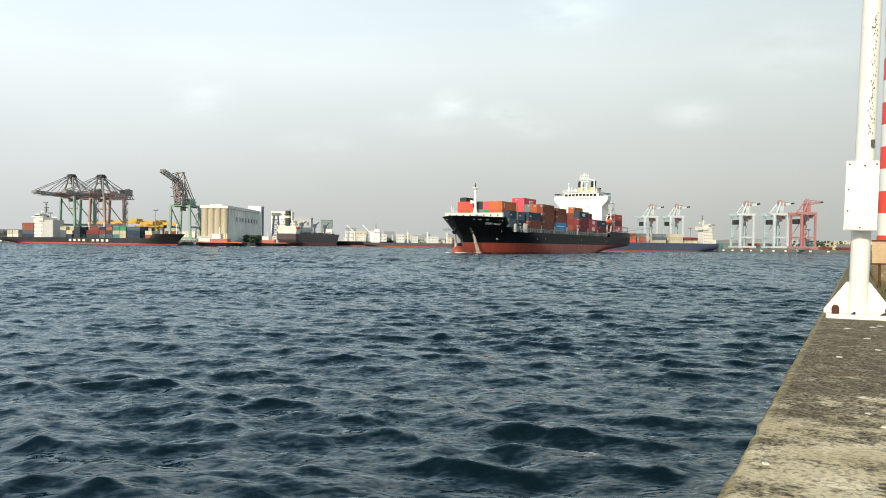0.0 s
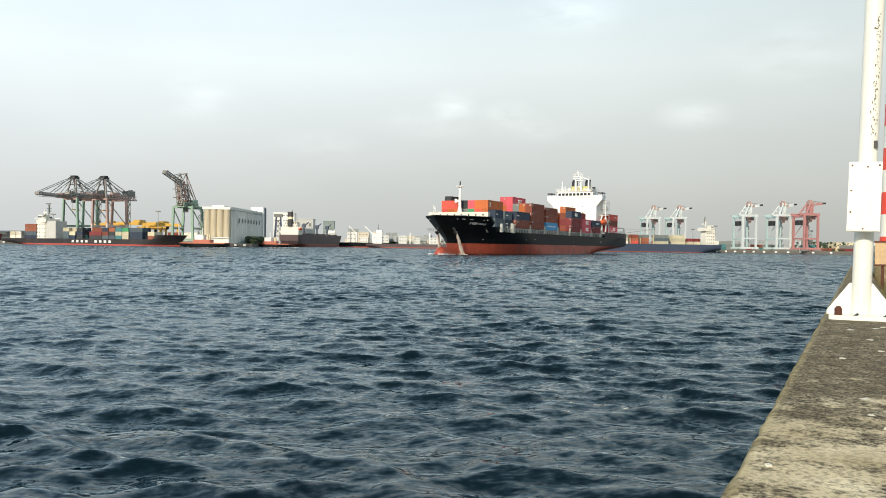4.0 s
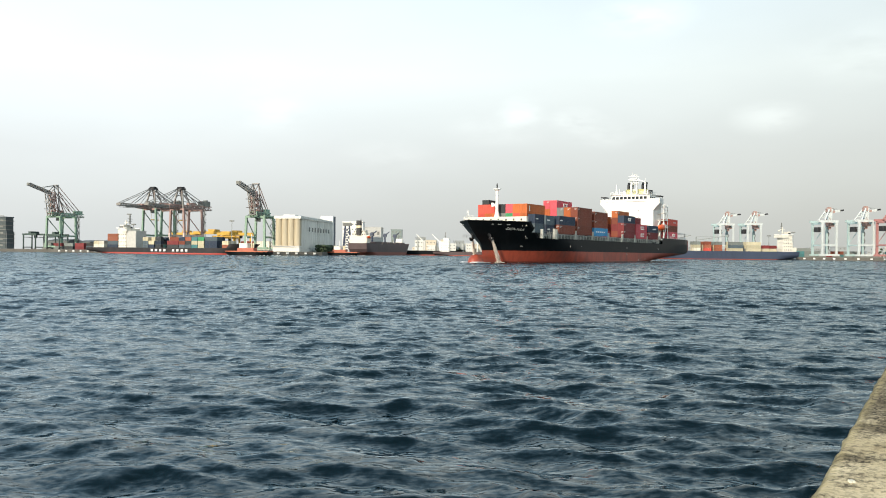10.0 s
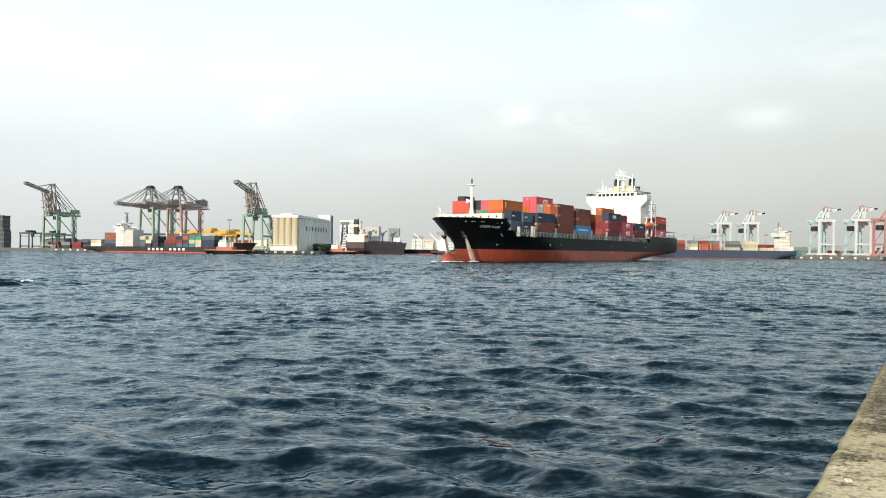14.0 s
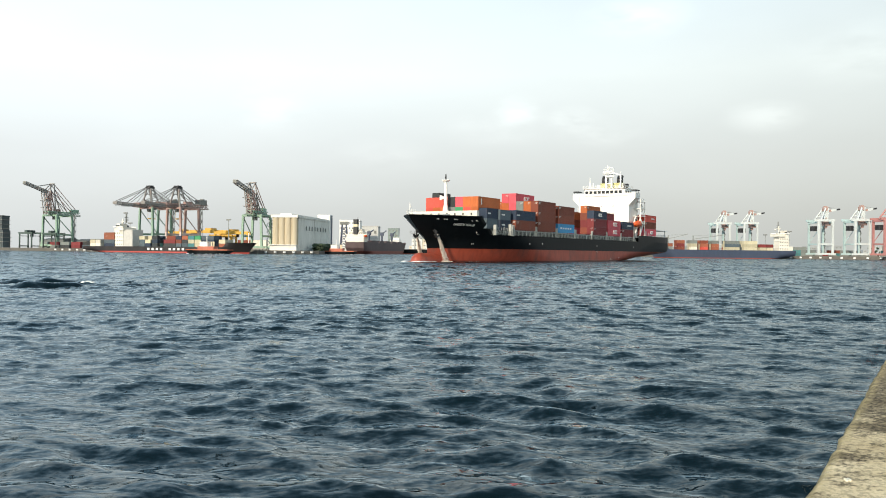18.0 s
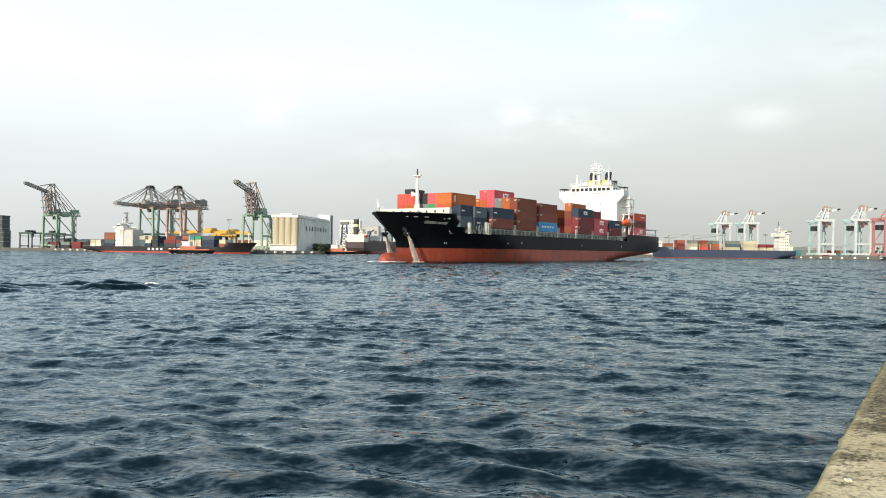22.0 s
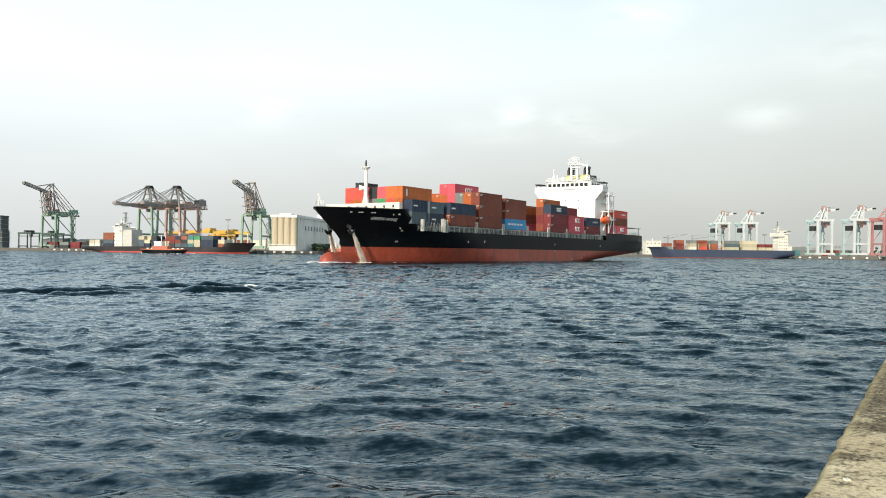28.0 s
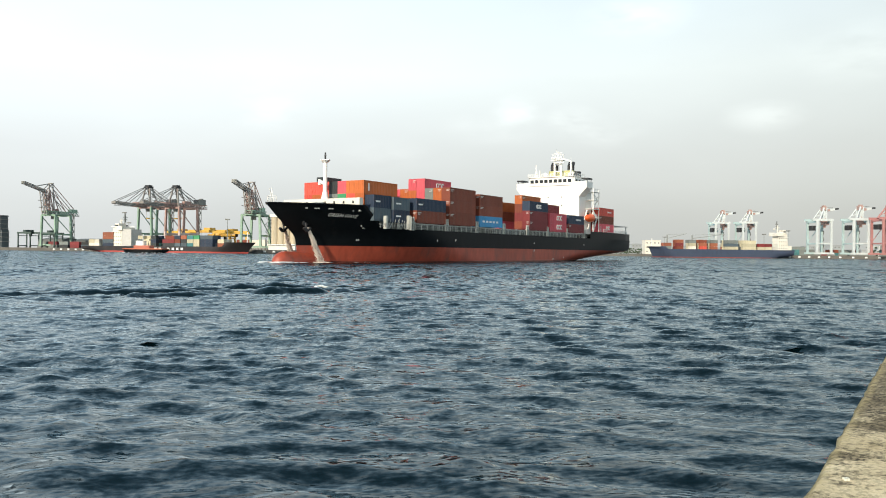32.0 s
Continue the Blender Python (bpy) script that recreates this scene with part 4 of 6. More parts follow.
    marks = {(-31.8, 0, 1): ("bar", 0.05, 1.8, 0.35), (-45.8, 3, 3): ("rings", 0.42, 3.8, 1.2), (-60.2, 0, 0): ("bars", 0.12, 9.0, 0.5), (-88.8, 0, 2): ("rings", 0.35, 3.4, 1.0),
             (-102.4, 0, 0): ("rings", 0.4, 4.0, 1.3), (-102.4, 0, 1): ("rings", 0.4, 4.0, 1.3), (-116.6, 0, 1): ("bars", 0.45, 4.5, 0.5), (-142.6, 0, 0): ("rings", 0.45, 3.8, 1.2), (-142.6, 0, 2): ("bars", 0.55, 4.0, 0.5)}
    for x, bay in plan.items():
        for r, cols in bay.items():
            for k, c in enumerate(cols.split()):
                ht = (2.88 if r in (3, 4) else 3.02) if x == -45.8 else 2.52 if (x, r) == (-88.8, 1) else T
                ln = 13.4 if x == -142.6 else 12.19
                put_box(ship, x, rows[r], (10.1 if x == -142.6 else 9.15) + ht * k, c, ln, ht, mark=marks.get((x, r, k)), code=(r == 0 or k == len(cols.split()) - 1 and r < 6) and (x, r, k) not in marks)
    # accommodation block
    acc = part("accommodation", Mesh().box(-142.0, -131.6, -10.4, 10.4, 9.0, 25.6), WHITE, ship, "white painted accommodation block")
    for s in (1, -1):
        wing = Mesh()
        vs = [(-131.4, s * 10.3, 21.6), (-131.4, s * 10.3, 25.6), (-131.4, s * 13.1, 25.6), (-131.4, s * 13.1, 24.6)]
        vs += [(-136.6, y, z) for _, y, z in vs]
        fs = [(0, 1, 2, 3), (7, 6, 5, 4), (0, 3, 7, 4), (3, 2, 6, 7), (2, 1, 5, 6)]
        wing.add(vs, fs if s < 0 else [f[::-1] for f in fs])
        wing.box(-136.6, -131.4, min(s * 13.0, s * 13.15), max(s * 13.0, s * 13.15), 25.6, 26.7).box(-131.55, -131.4, min(s * 7, s * 13.1), max(s * 7, s * 13.1), 25.6, 26.7)
        part("bridge_wing", wing, WHITE, acc)
    wh = part("wheelhouse", Mesh().box(-141.5, -131.3, -8.6, 8.6, 25.6, 28.5, 0.9).box(-142, -130.9, -8.9, 8.9, 28.5, 28.75, 0.9), WHITE, acc)
    windows(wh, -131.3, [-7.0 + 1.75 * i for i in range(9)], 27.15, 1.25, 1.1)
    windows(acc, 8.6, [-133.5, -136, -138.5], 27.15, 1.4, 1.0, None, False)
    for z in (18.8, 21.6):
        windows(acc, -131.6, [-6.0 + 5.0 * i for i in range(3)], z, 0.35, 0.4)
    for s in (1, -1):
        aw = part("wing_awning", Mesh().box(-136.2, -132, s * 12.1 - 1.1, s * 12.1 + 1.1, 27.5, 27.9).beam((-132.4, s * 12.9, 26.6), (-132.4, s * 12.9, 27.5), 0.14).beam((-135.8, s * 12.9, 26.6), (-135.8, s * 12.9, 27.5), 0.14), DARK, acc)
        for z in (14.6, 17.6, 20.6, 23.4):
            part("side_platform", Mesh().box(-142.3, -137, min(s * 10.4, s * 13.4), max(s * 10.4, s * 13.4), z, z + 0.2), WHITE, acc)
            rail(acc, [(-137.1, s * 13.3), (-142.2, s * 13.3)], z + 0.2, 1.0, 1.4, WHITE, 0.08)
        st = Mesh()
        for k, z in enumerate((9.0, 14.6, 17.6, 20.6)):
            a, b = (-142, -138) if k % 2 else (-138, -142)
            st.beam((a, s * 12.6, z), (b, s * 12.6, z + (5.6 if k == 0 else 3.0)), 0.3, 0.5)
        for x in (-137.1, -142.2):
            st.beam((x, s * 13.2, 9.0), (x, s * 13.2, 24.4), 0.24)
        part("stairway", st, WHITE, acc)
        lb = Mesh().ball((-136.2, s * 12.4, 14.6), 3.6, 1.35, 1.5, 18, 10)
        boat = part("lifeboat", lb, LIFE_ORANGE, ship, "orange enclosed lifeboat in davits")
        part("canopy_window", Mesh().box(-134.2, -133.4, s * 12.4 - 0.5, s * 12.4 + 0.5, 15.6, 16.2), GLASS, boat)
        for x in (-133.4, -139):
            part("davit", Mesh().beam((x, s * 10.6, 11), (x, s * 12.6, 17.2), 0.4).beam((x, s * 12.4, 17), (x, s * 12.4, 15.4), 0.12), WHITE, ship)
    # monkey island: radar mast, funnel with its dark pipes
    part("funnel", Mesh().box(-141.9, -138.8, -4.6, 4.9, 25.6, 31.4, 0.8), YELLOW, acc, "cream and yellow funnel casing")
    part("funnel_top", Mesh().box(-141.6, -139.2, 4.7, 7.0, 25.6, 31.0, 0.6), DARK, acc)
    for x, y in ((-140.5, -3.7), (-141.2, -2.3), (-140.8, 2.6), (-140.3, 4.2)):
        part("exhaust_pipe", Mesh().beam((x, y, 31.2), (x, y, 33.4), 1.15, n=10).beam((x, y, 33.2), (x - 0.7, y, 34.3), 1.15, n=10), DARK, acc)
    rm = Mesh()
    for y in (-1.2, 1.2):
        rm.beam((-137.2, y, 28.6), (-137.2, y, 36.2), 0.6)
    rm.beam((-137.2, 4.9, 28.6), (-137.2, 4.9, 34.6), 0.5).beam((-137.2, 4.9, 34.4), (-137.2, 1.0, 35.6), 0.4)
    for z in (31, 33.4, 35.0):
        rm.beam((-137.2, -1.4, z), (-137.2, 1.4, z), 0.35)
    rm.box(-138.3, -136.2, -2.2, 2.2, 34.8, 35.05).beam((-136.4, -2.2, 35.7), (-136.4, 1.4, 35.7), 0.4).beam((-137.2, 0, 36), (-137.2, 0, 38.0), 0.22).beam((-137.2, -1.6, 37.5), (-137.2, 1.6, 37.5), 0.16)
    part("radar_mast", rm, WHITE, acc)
    for y, z0, z1 in ((-2.0, 35.0, 37.2), (2.0, 35.0, 36.8), (-0.7, 36.0, 38.6), (0.8, 36.0, 37.6), (4.9, 34.6, 36.0)):
        part("whip_antenna", Mesh().beam((-137.2, y, z0), (-137.2, y, z1), 0.1), WHITE, acc)
    part("radar_scanner", Mesh().beam((-136.2, -1.0, 33.9), (-136.2, 2.6, 33.9), 0.32), WHITE, acc)
    part("signal_yard", Mesh().beam((-137.2, -2.6, 36.9), (-137.2, 2.3, 36.9), 0.12), WHITE, acc)
    sm = Mesh()
    for y, z in ((-5.2, 31.2), (7.2, 30.6)):
        part("antenna", Mesh().beam((-133.6, y, 28.6), (-133.6, y, z), 0.28), WHITE, acc)
    sm.beam((-133.6, -6.6, 28.6), (-133.6, -6.6, 33.2), 0.28).beam((-133.6, -7.2, 28.6), (-133.6, -6.6, 32.0), 0.16).beam((-133.6, -6.0, 28.6), (-133.6, -6.6, 32.0), 0.16)
    part("signal_post", sm, WHITE, acc)
    for x, y, r in ((-134.5, -3.4, 0.75), (-134.5, 5.6, 0.6)):
        part("radome", Mesh().ball((x, y, 28.7 + r * 1.2), r, r, r * 1.2), WHITE, acc)
    rail(acc, [(-131.2, -8.6), (-131.2, 8.6), (-141, 8.6)], 28.75, 1.0, 1.6, WHITE, 0.08)
    af = Mesh()
    for y in (-6, 0, 6):
        af.beam((-172, y, 9.0), (-172, y, 10.6), 1.0, n=10)
    af.box(-174.8, -160.5, -12.2, 12.2, 12.6, 12.8).box(-174.5, -174.2, 11.2, 11.5, 9.0, 12.7).box(-161.2, -160.9, 11.2, 11.5, 9.0, 12.7).box(-174.5, -174.2, -11.5, -11.2, 9.0, 12.7).box(-161.2, -160.9, -11.5, -11.2, 9.0, 12.7)
    part("stern_platform", af, WHITE, ship)
    return ship


SHIP = cargo_ship()

# ---- far shore ----


def sit(x, y, z=0.0, turn=0.0):
    return pose(x, y, z, 0, 0, turn)


def land(name, ring, top, label, mat=None):
    m = Mesh().prism(ring, -6, top)
    ob = tagged(part(name, m, mat or QUAY), label, "quay", kind="structure")
    return ob


# left peninsula: its water front runs from far left to near right
land("quay_left", [(-430, 715), (-336, 674), (-132, 557), (-93, 585), (-90, 690), (-108, 735), (-96, 900), (-96, 1400), (-760, 1400), (-760, 850)], 2.6, "stone-faced container quay across the basin")
land("quay_middle", [(-60, 1250), (-50, 905), (150, 905), (160, 860), (300, 760), (300, 1500), (-60, 1500)], 2.6, "distant quay at the head of the basin")
land("quay_right", [(205, 730), (300, 690), (334, 672), (372, 640), (450, 600), (900, 420), (1600, 700), (1200, 1600), (300, 1500), (300, 760)], 2.8, "stone-faced container quay on the far bank")


def quay_fenders(pts, n, group):
    tot = []
    for (xa, ya), (xb, yb) in zip(pts[:-1], pts[1:]):
        for i in range(n):
            t = (i + 0.5) / n
            tot.append((lerp(xa, xb, t), lerp(ya, yb, t), math.degrees(math.atan2(yb - ya, xb - xa))))
    first = None
    for x, y, a in tot:
        m = sit(x, y - 0.6, 1.7, a)
        if first is None:
            first = part("quay_fender", Mesh().box(-0.9, 0.9, -0.7, 0.3, -0.9, 0.4, 0.2), LETTER)
            first.matrix_basis = m
            tagged(first, "pale square rubber fender on the quay face", "fender", group)
        else:
            copy_thing(first, m)


quay_fenders([(-330, 662), (-265, 640)], 9, "fenders on the container quay")
quay_fenders([(-130, 558), (-95, 583)], 6, "fenders below the silos")
quay_fenders([(300, 690), (334, 672), (372, 640), (450, 600)], 5, "fenders on the far bank")


def truss(a, b, depth, width, n, w):
    """A lattice girder between two points."""
    m = Mesh()
    a, b = Vector(a), Vector(b)
    d = (b - a).normalized()
    s = Vector((0, 1, 0))
    t = s.cross(d) * -1 if s.cross(d).z < 0 else s.cross(d)
    for y in (-width / 2, width / 2):
        for k in (0, 1):
            m.beam(a + s * y + t * depth * k, b + s * y + t * depth * k, w)
        for i in range(n):
            p, q = a.lerp(b, i / n), a.lerp(b, (i + 1) / n)
            m.beam(p + s * y, q + s * y + t * depth, w * 0.6)
            m.beam(q + s * y, q + s * y + t * depth, w * 0.6)
    for i in range(n + 1):
        p = a.lerp(b, i / n)
        m.beam(p - s * width / 2, p + s * width / 2, w * 0.7)
        m.beam(p - s * width / 2 + t * depth, p + s * width / 2 + t * depth, w * 0.7)
    return m


def zigzag(x, y, z0, z1, n, run=2.4):
    """A stair tower: flights, landings and its four posts."""
    m = Mesh()
    dz = (z1 - z0) / n
    for k in range(n):
        a, b = (y, y + run) if k % 2 else (y + run, y)
        m.beam((x, a, z0 + k * dz), (x, b, z0 + (k + 1) * dz), 0.8, 0.35)
        m.box(x - 0.7, x + 0.7, b - 0.5, b + 0.5, z0 + (k + 1) * dz - 0.1, z0 + (k + 1) * dz + 0.15)
    for px in (-0.7, 0.7):
        for py in (0, run):
            m.beam((x + px, y + py, z0), (x + px, y + py, z1), 0.22)
    return m


def quay_crane(x, y, turn, legs, low, top, boom_mat, label, girder=36.0, apex=50.0, out=32.0, back=16.0, gauge=16.0, span=17.0, group="container cranes"):
    """Ship-to-shore crane with its boom lowered. Waterside legs at x = 0, boom along +x; low: the paint of the lower legs."""
    root = thing("quay_crane", label, "crane", sit(x, y, 2.6, turn), group)
    g = girder - 2.6
    for px in (0, -gauge):
        for py in (-span / 2, span / 2):
            part("leg", Mesh().beam((px, py, g * 0.42), (px, py * 0.9, g), 1.5), legs, root)
            part("lower_leg", Mesh().beam((px, py, 1.6), (px, py, g * 0.42), 1.7), low, root)
            bog = Mesh()
            for k in (-2.6, 0, 2.6):
                bog.box(px - 0.8, px + 0.8, py + k - 1.1, py + k + 1.1, 0, 1.3)
            part("bogie", bog, CRANE_GREY, root)
        part("sill_beam", Mesh().beam((px, -span / 2 - 2, 2.3), (px, span / 2 + 2, 2.3), 1.5), low, root)
        part("portal_tie", Mesh().beam((px, -span * 0.45, g - 0.6), (px, span * 0.45, g - 0.6), 1.3), top, root)
    for py in (-span / 2, span / 2):
        part("portal_beam", Mesh().beam((0, py, g * 0.36), (-gauge, py, g * 0.36), 1.5), low, root)
        part("brace", Mesh().beam((0, py * 0.91, g * 0.95), (-gauge, py, g * 0.38), 0.7, n=8), legs, root)
        part("upper_tie", Mesh().beam((0, py * 0.9, g), (-gauge, py * 0.9, g), 0.9), top, root)
    part("boom", truss((2, 0, girder - 2.6), (out, 0, girder - 1.4), 1.7, 4.6, 13, 0.5), boom_mat, root)
    part("boom_root", truss((-1, 0, girder - 2.9), (out * 0.34, 0, girder - 2.5), 2.9, 5.6, 5, 0.75), CRANE_RED, root)
    part("boom_tip", Mesh().box(out - 1.0, out + 0.8, -2.4, 2.4, girder - 1.4, girder + 0.2, 0.3), boom_mat, root)
    part("girder", truss((-gauge - back, 0, girder - 2.6), (2, 0, girder - 2.6), 2.9, 5.4, 12, 0.7), top, root)
    for s in (-3.4, 3.4):
        wk = Mesh().box(-gauge - back, out * 0.9, s - 0.4, s + 0.4, girder - 2.7, girder - 2.5)
        for k in range(16):
            wx = lerp(-gauge - back, out * 0.9, k / 15)
            wk.beam((wx, s, girder - 2.5), (wx, s, girder - 1.3), 0.16)
        wk.beam((-gauge - back, s, girder - 1.3), (out * 0.9, s, girder - 1.3), 0.16)
        part("walkway", wk, CRANE_GREY, root)
    for s in (-1, 1):
        af = Mesh().beam((-0.5, s * 6, g), (-2.4, s * 2.2, apex - 2.6), 1.0).beam((-10, s * 5, g), (-4.2, s * 2.0, apex - 3.2), 0.8)
        for k in (0.35, 0.68):
            af.beam((lerp(-0.5, -2.4, k), s * lerp(6, 2.2, k), lerp(g, apex - 2.6, k)), (lerp(-10, -4.2, k), s * lerp(5, 2.0, k), lerp(g, apex - 3.2, k)), 0.5)
        part("a_frame", af, boom_mat, root)
    part("a_frame_head", Mesh().box(-5.6, -1.0, -3.0, 3.0, apex - 3.6, apex - 2.4).box(-4.8, -3.4, -2.6, 2.6, apex - 2.4, apex - 1.3).box(-2.8, -1.6, -2.6, 2.6, apex - 2.4, apex - 1.3), DARK, root)
    for s in (-2.2, 2.2):
        for a, b, w in (((-2, s, apex - 2.6), (out * 0.95, s, girder + 0.6), 0.42), ((-2, s, apex - 2.6), (out * 0.56, s, girder + 0.6), 0.42), ((-3, s, apex - 2.6), (-gauge - back * 0.85, s, girder), 0.45),
                        ((-3, s, apex - 2.8), (-gauge, s * 1.6, girder), 0.5), ((-3, s, apex - 4.5), (-gauge - back * 0.4, s, girder), 0.3), ((-2, s, apex - 4.5), (out * 0.28, s, girder), 0.3)):
            part("stay", Mesh().beam(a, b, w), boom_mat, root)
    part("machinery_house", Mesh().box(-gauge - back + 1.5, -gauge - back + 8.5, -3.4, 3.4, girder + 0.4, girder + 4.6, 0.2).box(-gauge - back + 2.5, -gauge - back + 4.5, -1.5, 1.5, girder + 4.6, girder + 5.6), CRANE_GREY, root)
    part("lift_house", Mesh().box(-gauge + 2, -gauge + 7, -2.4, 2.4, girder + 0.3, girder + 2.6), top, root)
    part("trolley", Mesh().box(-8, -2.5, -2.6, 2.6, girder - 4.4, girder - 2.8).box(-2.5, -0.4, 0.4, 2.6, girder - 6.2, girder - 3.4), CRANE_GREY, root)
    hang = Mesh()
    for a in (-7.2, -3.3):
        for b in (-2, 2):
            hang.beam((a, b, girder - 4.4), (a, b, girder - 11), 0.12)
    part("spreader", hang.box(-8.2, -2.2, -1.1, 1.1, girder - 11.8, girder - 11), CRANE_YELLOW, root)
    part("stairway", zigzag(-gauge - 1.5, span / 2 - 1, 2.5, girder - 3, 9), CRANE_GREY, root)
    part("cable_reel", Mesh().beam((1.0, -span / 2 + 2, 6.5), (1.9, -span / 2 + 2, 6.5), 4.2, n=14), CRANE_GREY, root)
    return root


def folded_crane(x, y, turn, legs, top, jib_mat, label, girder=31.0, elbow=(6.0, 50.0), tip=(30.0, 56.5), head=56.0, back=12.0, gauge=16.0, span=17.0, group="folding-boom cranes"):
    """Quay crane with an articulated boom: the inner part raised, the outer jib held out. Waterside legs at x = 0."""
    root = thing("quay_crane", label, "crane", sit(x, y, 2.6, turn), group)
    g = girder - 2.6
    for px in (0, -gauge):
        for py in (-span / 2, span / 2):
            part("leg", Mesh().beam((px, py, 1.6), (px, py * 0.9, g), 1.55), legs, root)
            bog = Mesh()
            for k in (-2.6, 0, 2.6):
                bog.box(px - 0.8, px + 0.8, py + k - 1.1, py + k + 1.1, 0, 1.3)
            part("bogie", bog, CRANE_GREY, root)
        part("sill_beam", Mesh().beam((px, -span / 2 - 2, 2.3), (px, span / 2 + 2, 2.3), 1.5), legs, root)
        part("portal_tie", Mesh().beam((px, -span * 0.45, g - 0.6), (px, span * 0.45, g - 0.6), 1.4), legs, root)
    for py in (-span / 2, span / 2):
        part("portal_beam", Mesh().beam((0, py, g * 0.4), (-gauge, py, g * 0.4), 1.4), legs, root)
        part("brace", Mesh().beam((0, py * 0.91, g * 0.95), (-gauge, py, g * 0.42), 0.8, n=8), legs, root)
        part("upper_tie", Mesh().beam((0, py * 0.9, g), (-gauge, py * 0.9, g), 1.0), legs, root)
    part("girder", truss((-gauge - back, 0, g - 0.2), (4, 0, g - 0.2), 3.0, 5.6, 11, 0.7), legs, root)
    wk = Mesh()
    for s in (-3.5, 3.5):
        wk.box(-gauge - back, 4, s - 0.4, s + 0.4, g - 0.3, g - 0.1).beam((-gauge - back, s, g + 1.0), (4, s, g + 1.0), 0.16)
        for k in range(12):
            wx = lerp(-gauge - back, 4, k / 11)
            wk.beam((wx, s, g - 0.1), (wx, s, g + 1.0), 0.16)
    part("walkway", wk, CRANE_GREY, root)
    ex, ez = elbow
    part("inner_boom", truss((5.0, 0, g + 0.8), (ex + 2.4, 0, ez + 0.6), 2.6, 3.6, 5, 0.5), jib_mat, root)
    part("boom_frame", truss((-0.5, 0, g + 0.8), (ex - 2.4, 0, ez - 0.5), 2.4, 4.6, 5, 0.55), top, root)
    cl = Mesh()
    r = random.Random(int(x))
    for k in range(3):
        z = lerp(g + 2, ez - 2, k / 3)
        cl.box(0.2, 3.6, -2.6, 2.6, z, z + 0.35)
        cl.box(r.uniform(0, 2), r.uniform(2.4, 4), r.uniform(-2.4, -0.5), r.uniform(0.5, 2.4), z + 0.4, z + r.uniform(1.2, 2.6))
    part("boom_platform", cl, CRANE_RED, root)
    part("jib", truss((ex - 1.5, 0, ez - 1.6), (tip[0], 0, tip[1] - 1.6), 1.9, 3.0, 9, 0.5), jib_mat, root)
    part("jib_tip", Mesh().box(tip[0] - 1.4, tip[0] + 0.6, -1.3, 1.3, tip[1] - 1.7, tip[1] + 0.2, 0.3), CRANE_GREY, root)
    hx = ex - 7.5
    tw = Mesh()
    for s in (-2.2, 2.2):
        tw.beam((-3.5, s * 1.4, g), (hx, s, head), 0.75).beam((ex - 1, s, ez), (hx, s, head), 0.6).beam((hx, s, head), (lerp(ex, tip[0], 0.35), s, lerp(ez, tip[1], 0.35) + 1.2), 0.42)
        tw.beam((2.0, s * 1.5, g + 6), (ex + 1.5, s * 1.5, g + 6), 0.4).beam((2.0, s * 1.5, g + 12), (ex + 2.0, s * 1.5, g + 12), 0.4)
        tw.beam((-9, s * 1.4, g), (hx - 0.6, s, head - 8), 0.55)
    tw.beam((hx, -2.8, head), (hx, 2.8, head), 0.9).beam((hx - 0.3, -2.4, head - 8), (hx - 0.3, 2.4, head - 8), 0.7)
    part("tower_head", tw, jib_mat, root)
    for s in (-2.2, 2.2):
        for a, b, w in (((hx, s, head - 0.5), (-gauge - back * 0.9, s, girder), 0.45), ((hx, s, head - 8), (-gauge - back * 0.35, s, girder), 0.45), ((hx, s, head - 4), (-gauge, s, girder), 0.45), ((hx, s, head - 8), (-gauge * 0.5, s * 1.3, girder), 0.45)):
            part("stay", Mesh().beam(a, b, w), (jib_mat, top)[s > 0], root)
    part("machinery_house", Mesh().box(-gauge - back + 1, -gauge - back + 7, -2.6, 2.6, girder, girder + 3.0), legs, root)
    part("winch_house", Mesh().box(-9, -5, -2.2, 2.2, girder + 0.4, girder + 2.6), top, root)
    part("cab", Mesh().box(-6, -3.5, -1.5, 1.5, girder - 6.5, girder - 3), CRANE_GREY, root)
    part("stairway", zigzag(-gauge - 1.6, span / 2 - 1, 2.5, girder - 2, 9), CRANE_GREY, root)
    return root


folded_crane(-344, 685, 246, CRANE_GREEN, CRANE_RED, CRANE_PALE, "green folding-boom quay crane with its grey jib raised", 31.5, (5.5, 49.5), (25.5, 55.6), 56, 13, 16, 18)
folded_crane(-141, 576, 258, CRANE_GREEN, CRANE_RED, CRANE_PALE, "green folding-boom quay crane beside the grain silos", 28.5, (7, 43.5), (27.5, 48.8), 49.5, 4, 16, 15.5)
quay_crane(-236.5, 623, 240, CRANE_GREEN, CRANE_GREEN, CRANE_RED, CRANE_PALE, "green quay crane with its boom lowered over the ship", 35.6, 51.8, 28.5, 14, 18, 16)
quay_crane(-209.5, 608.5, 240, CRANE_RED, CRANE_PINK, CRANE_RED, CRANE_PALE, "faded red and white quay crane with its boom lowered", 35.0, 50.8, 28.5, 14, 18, 16)


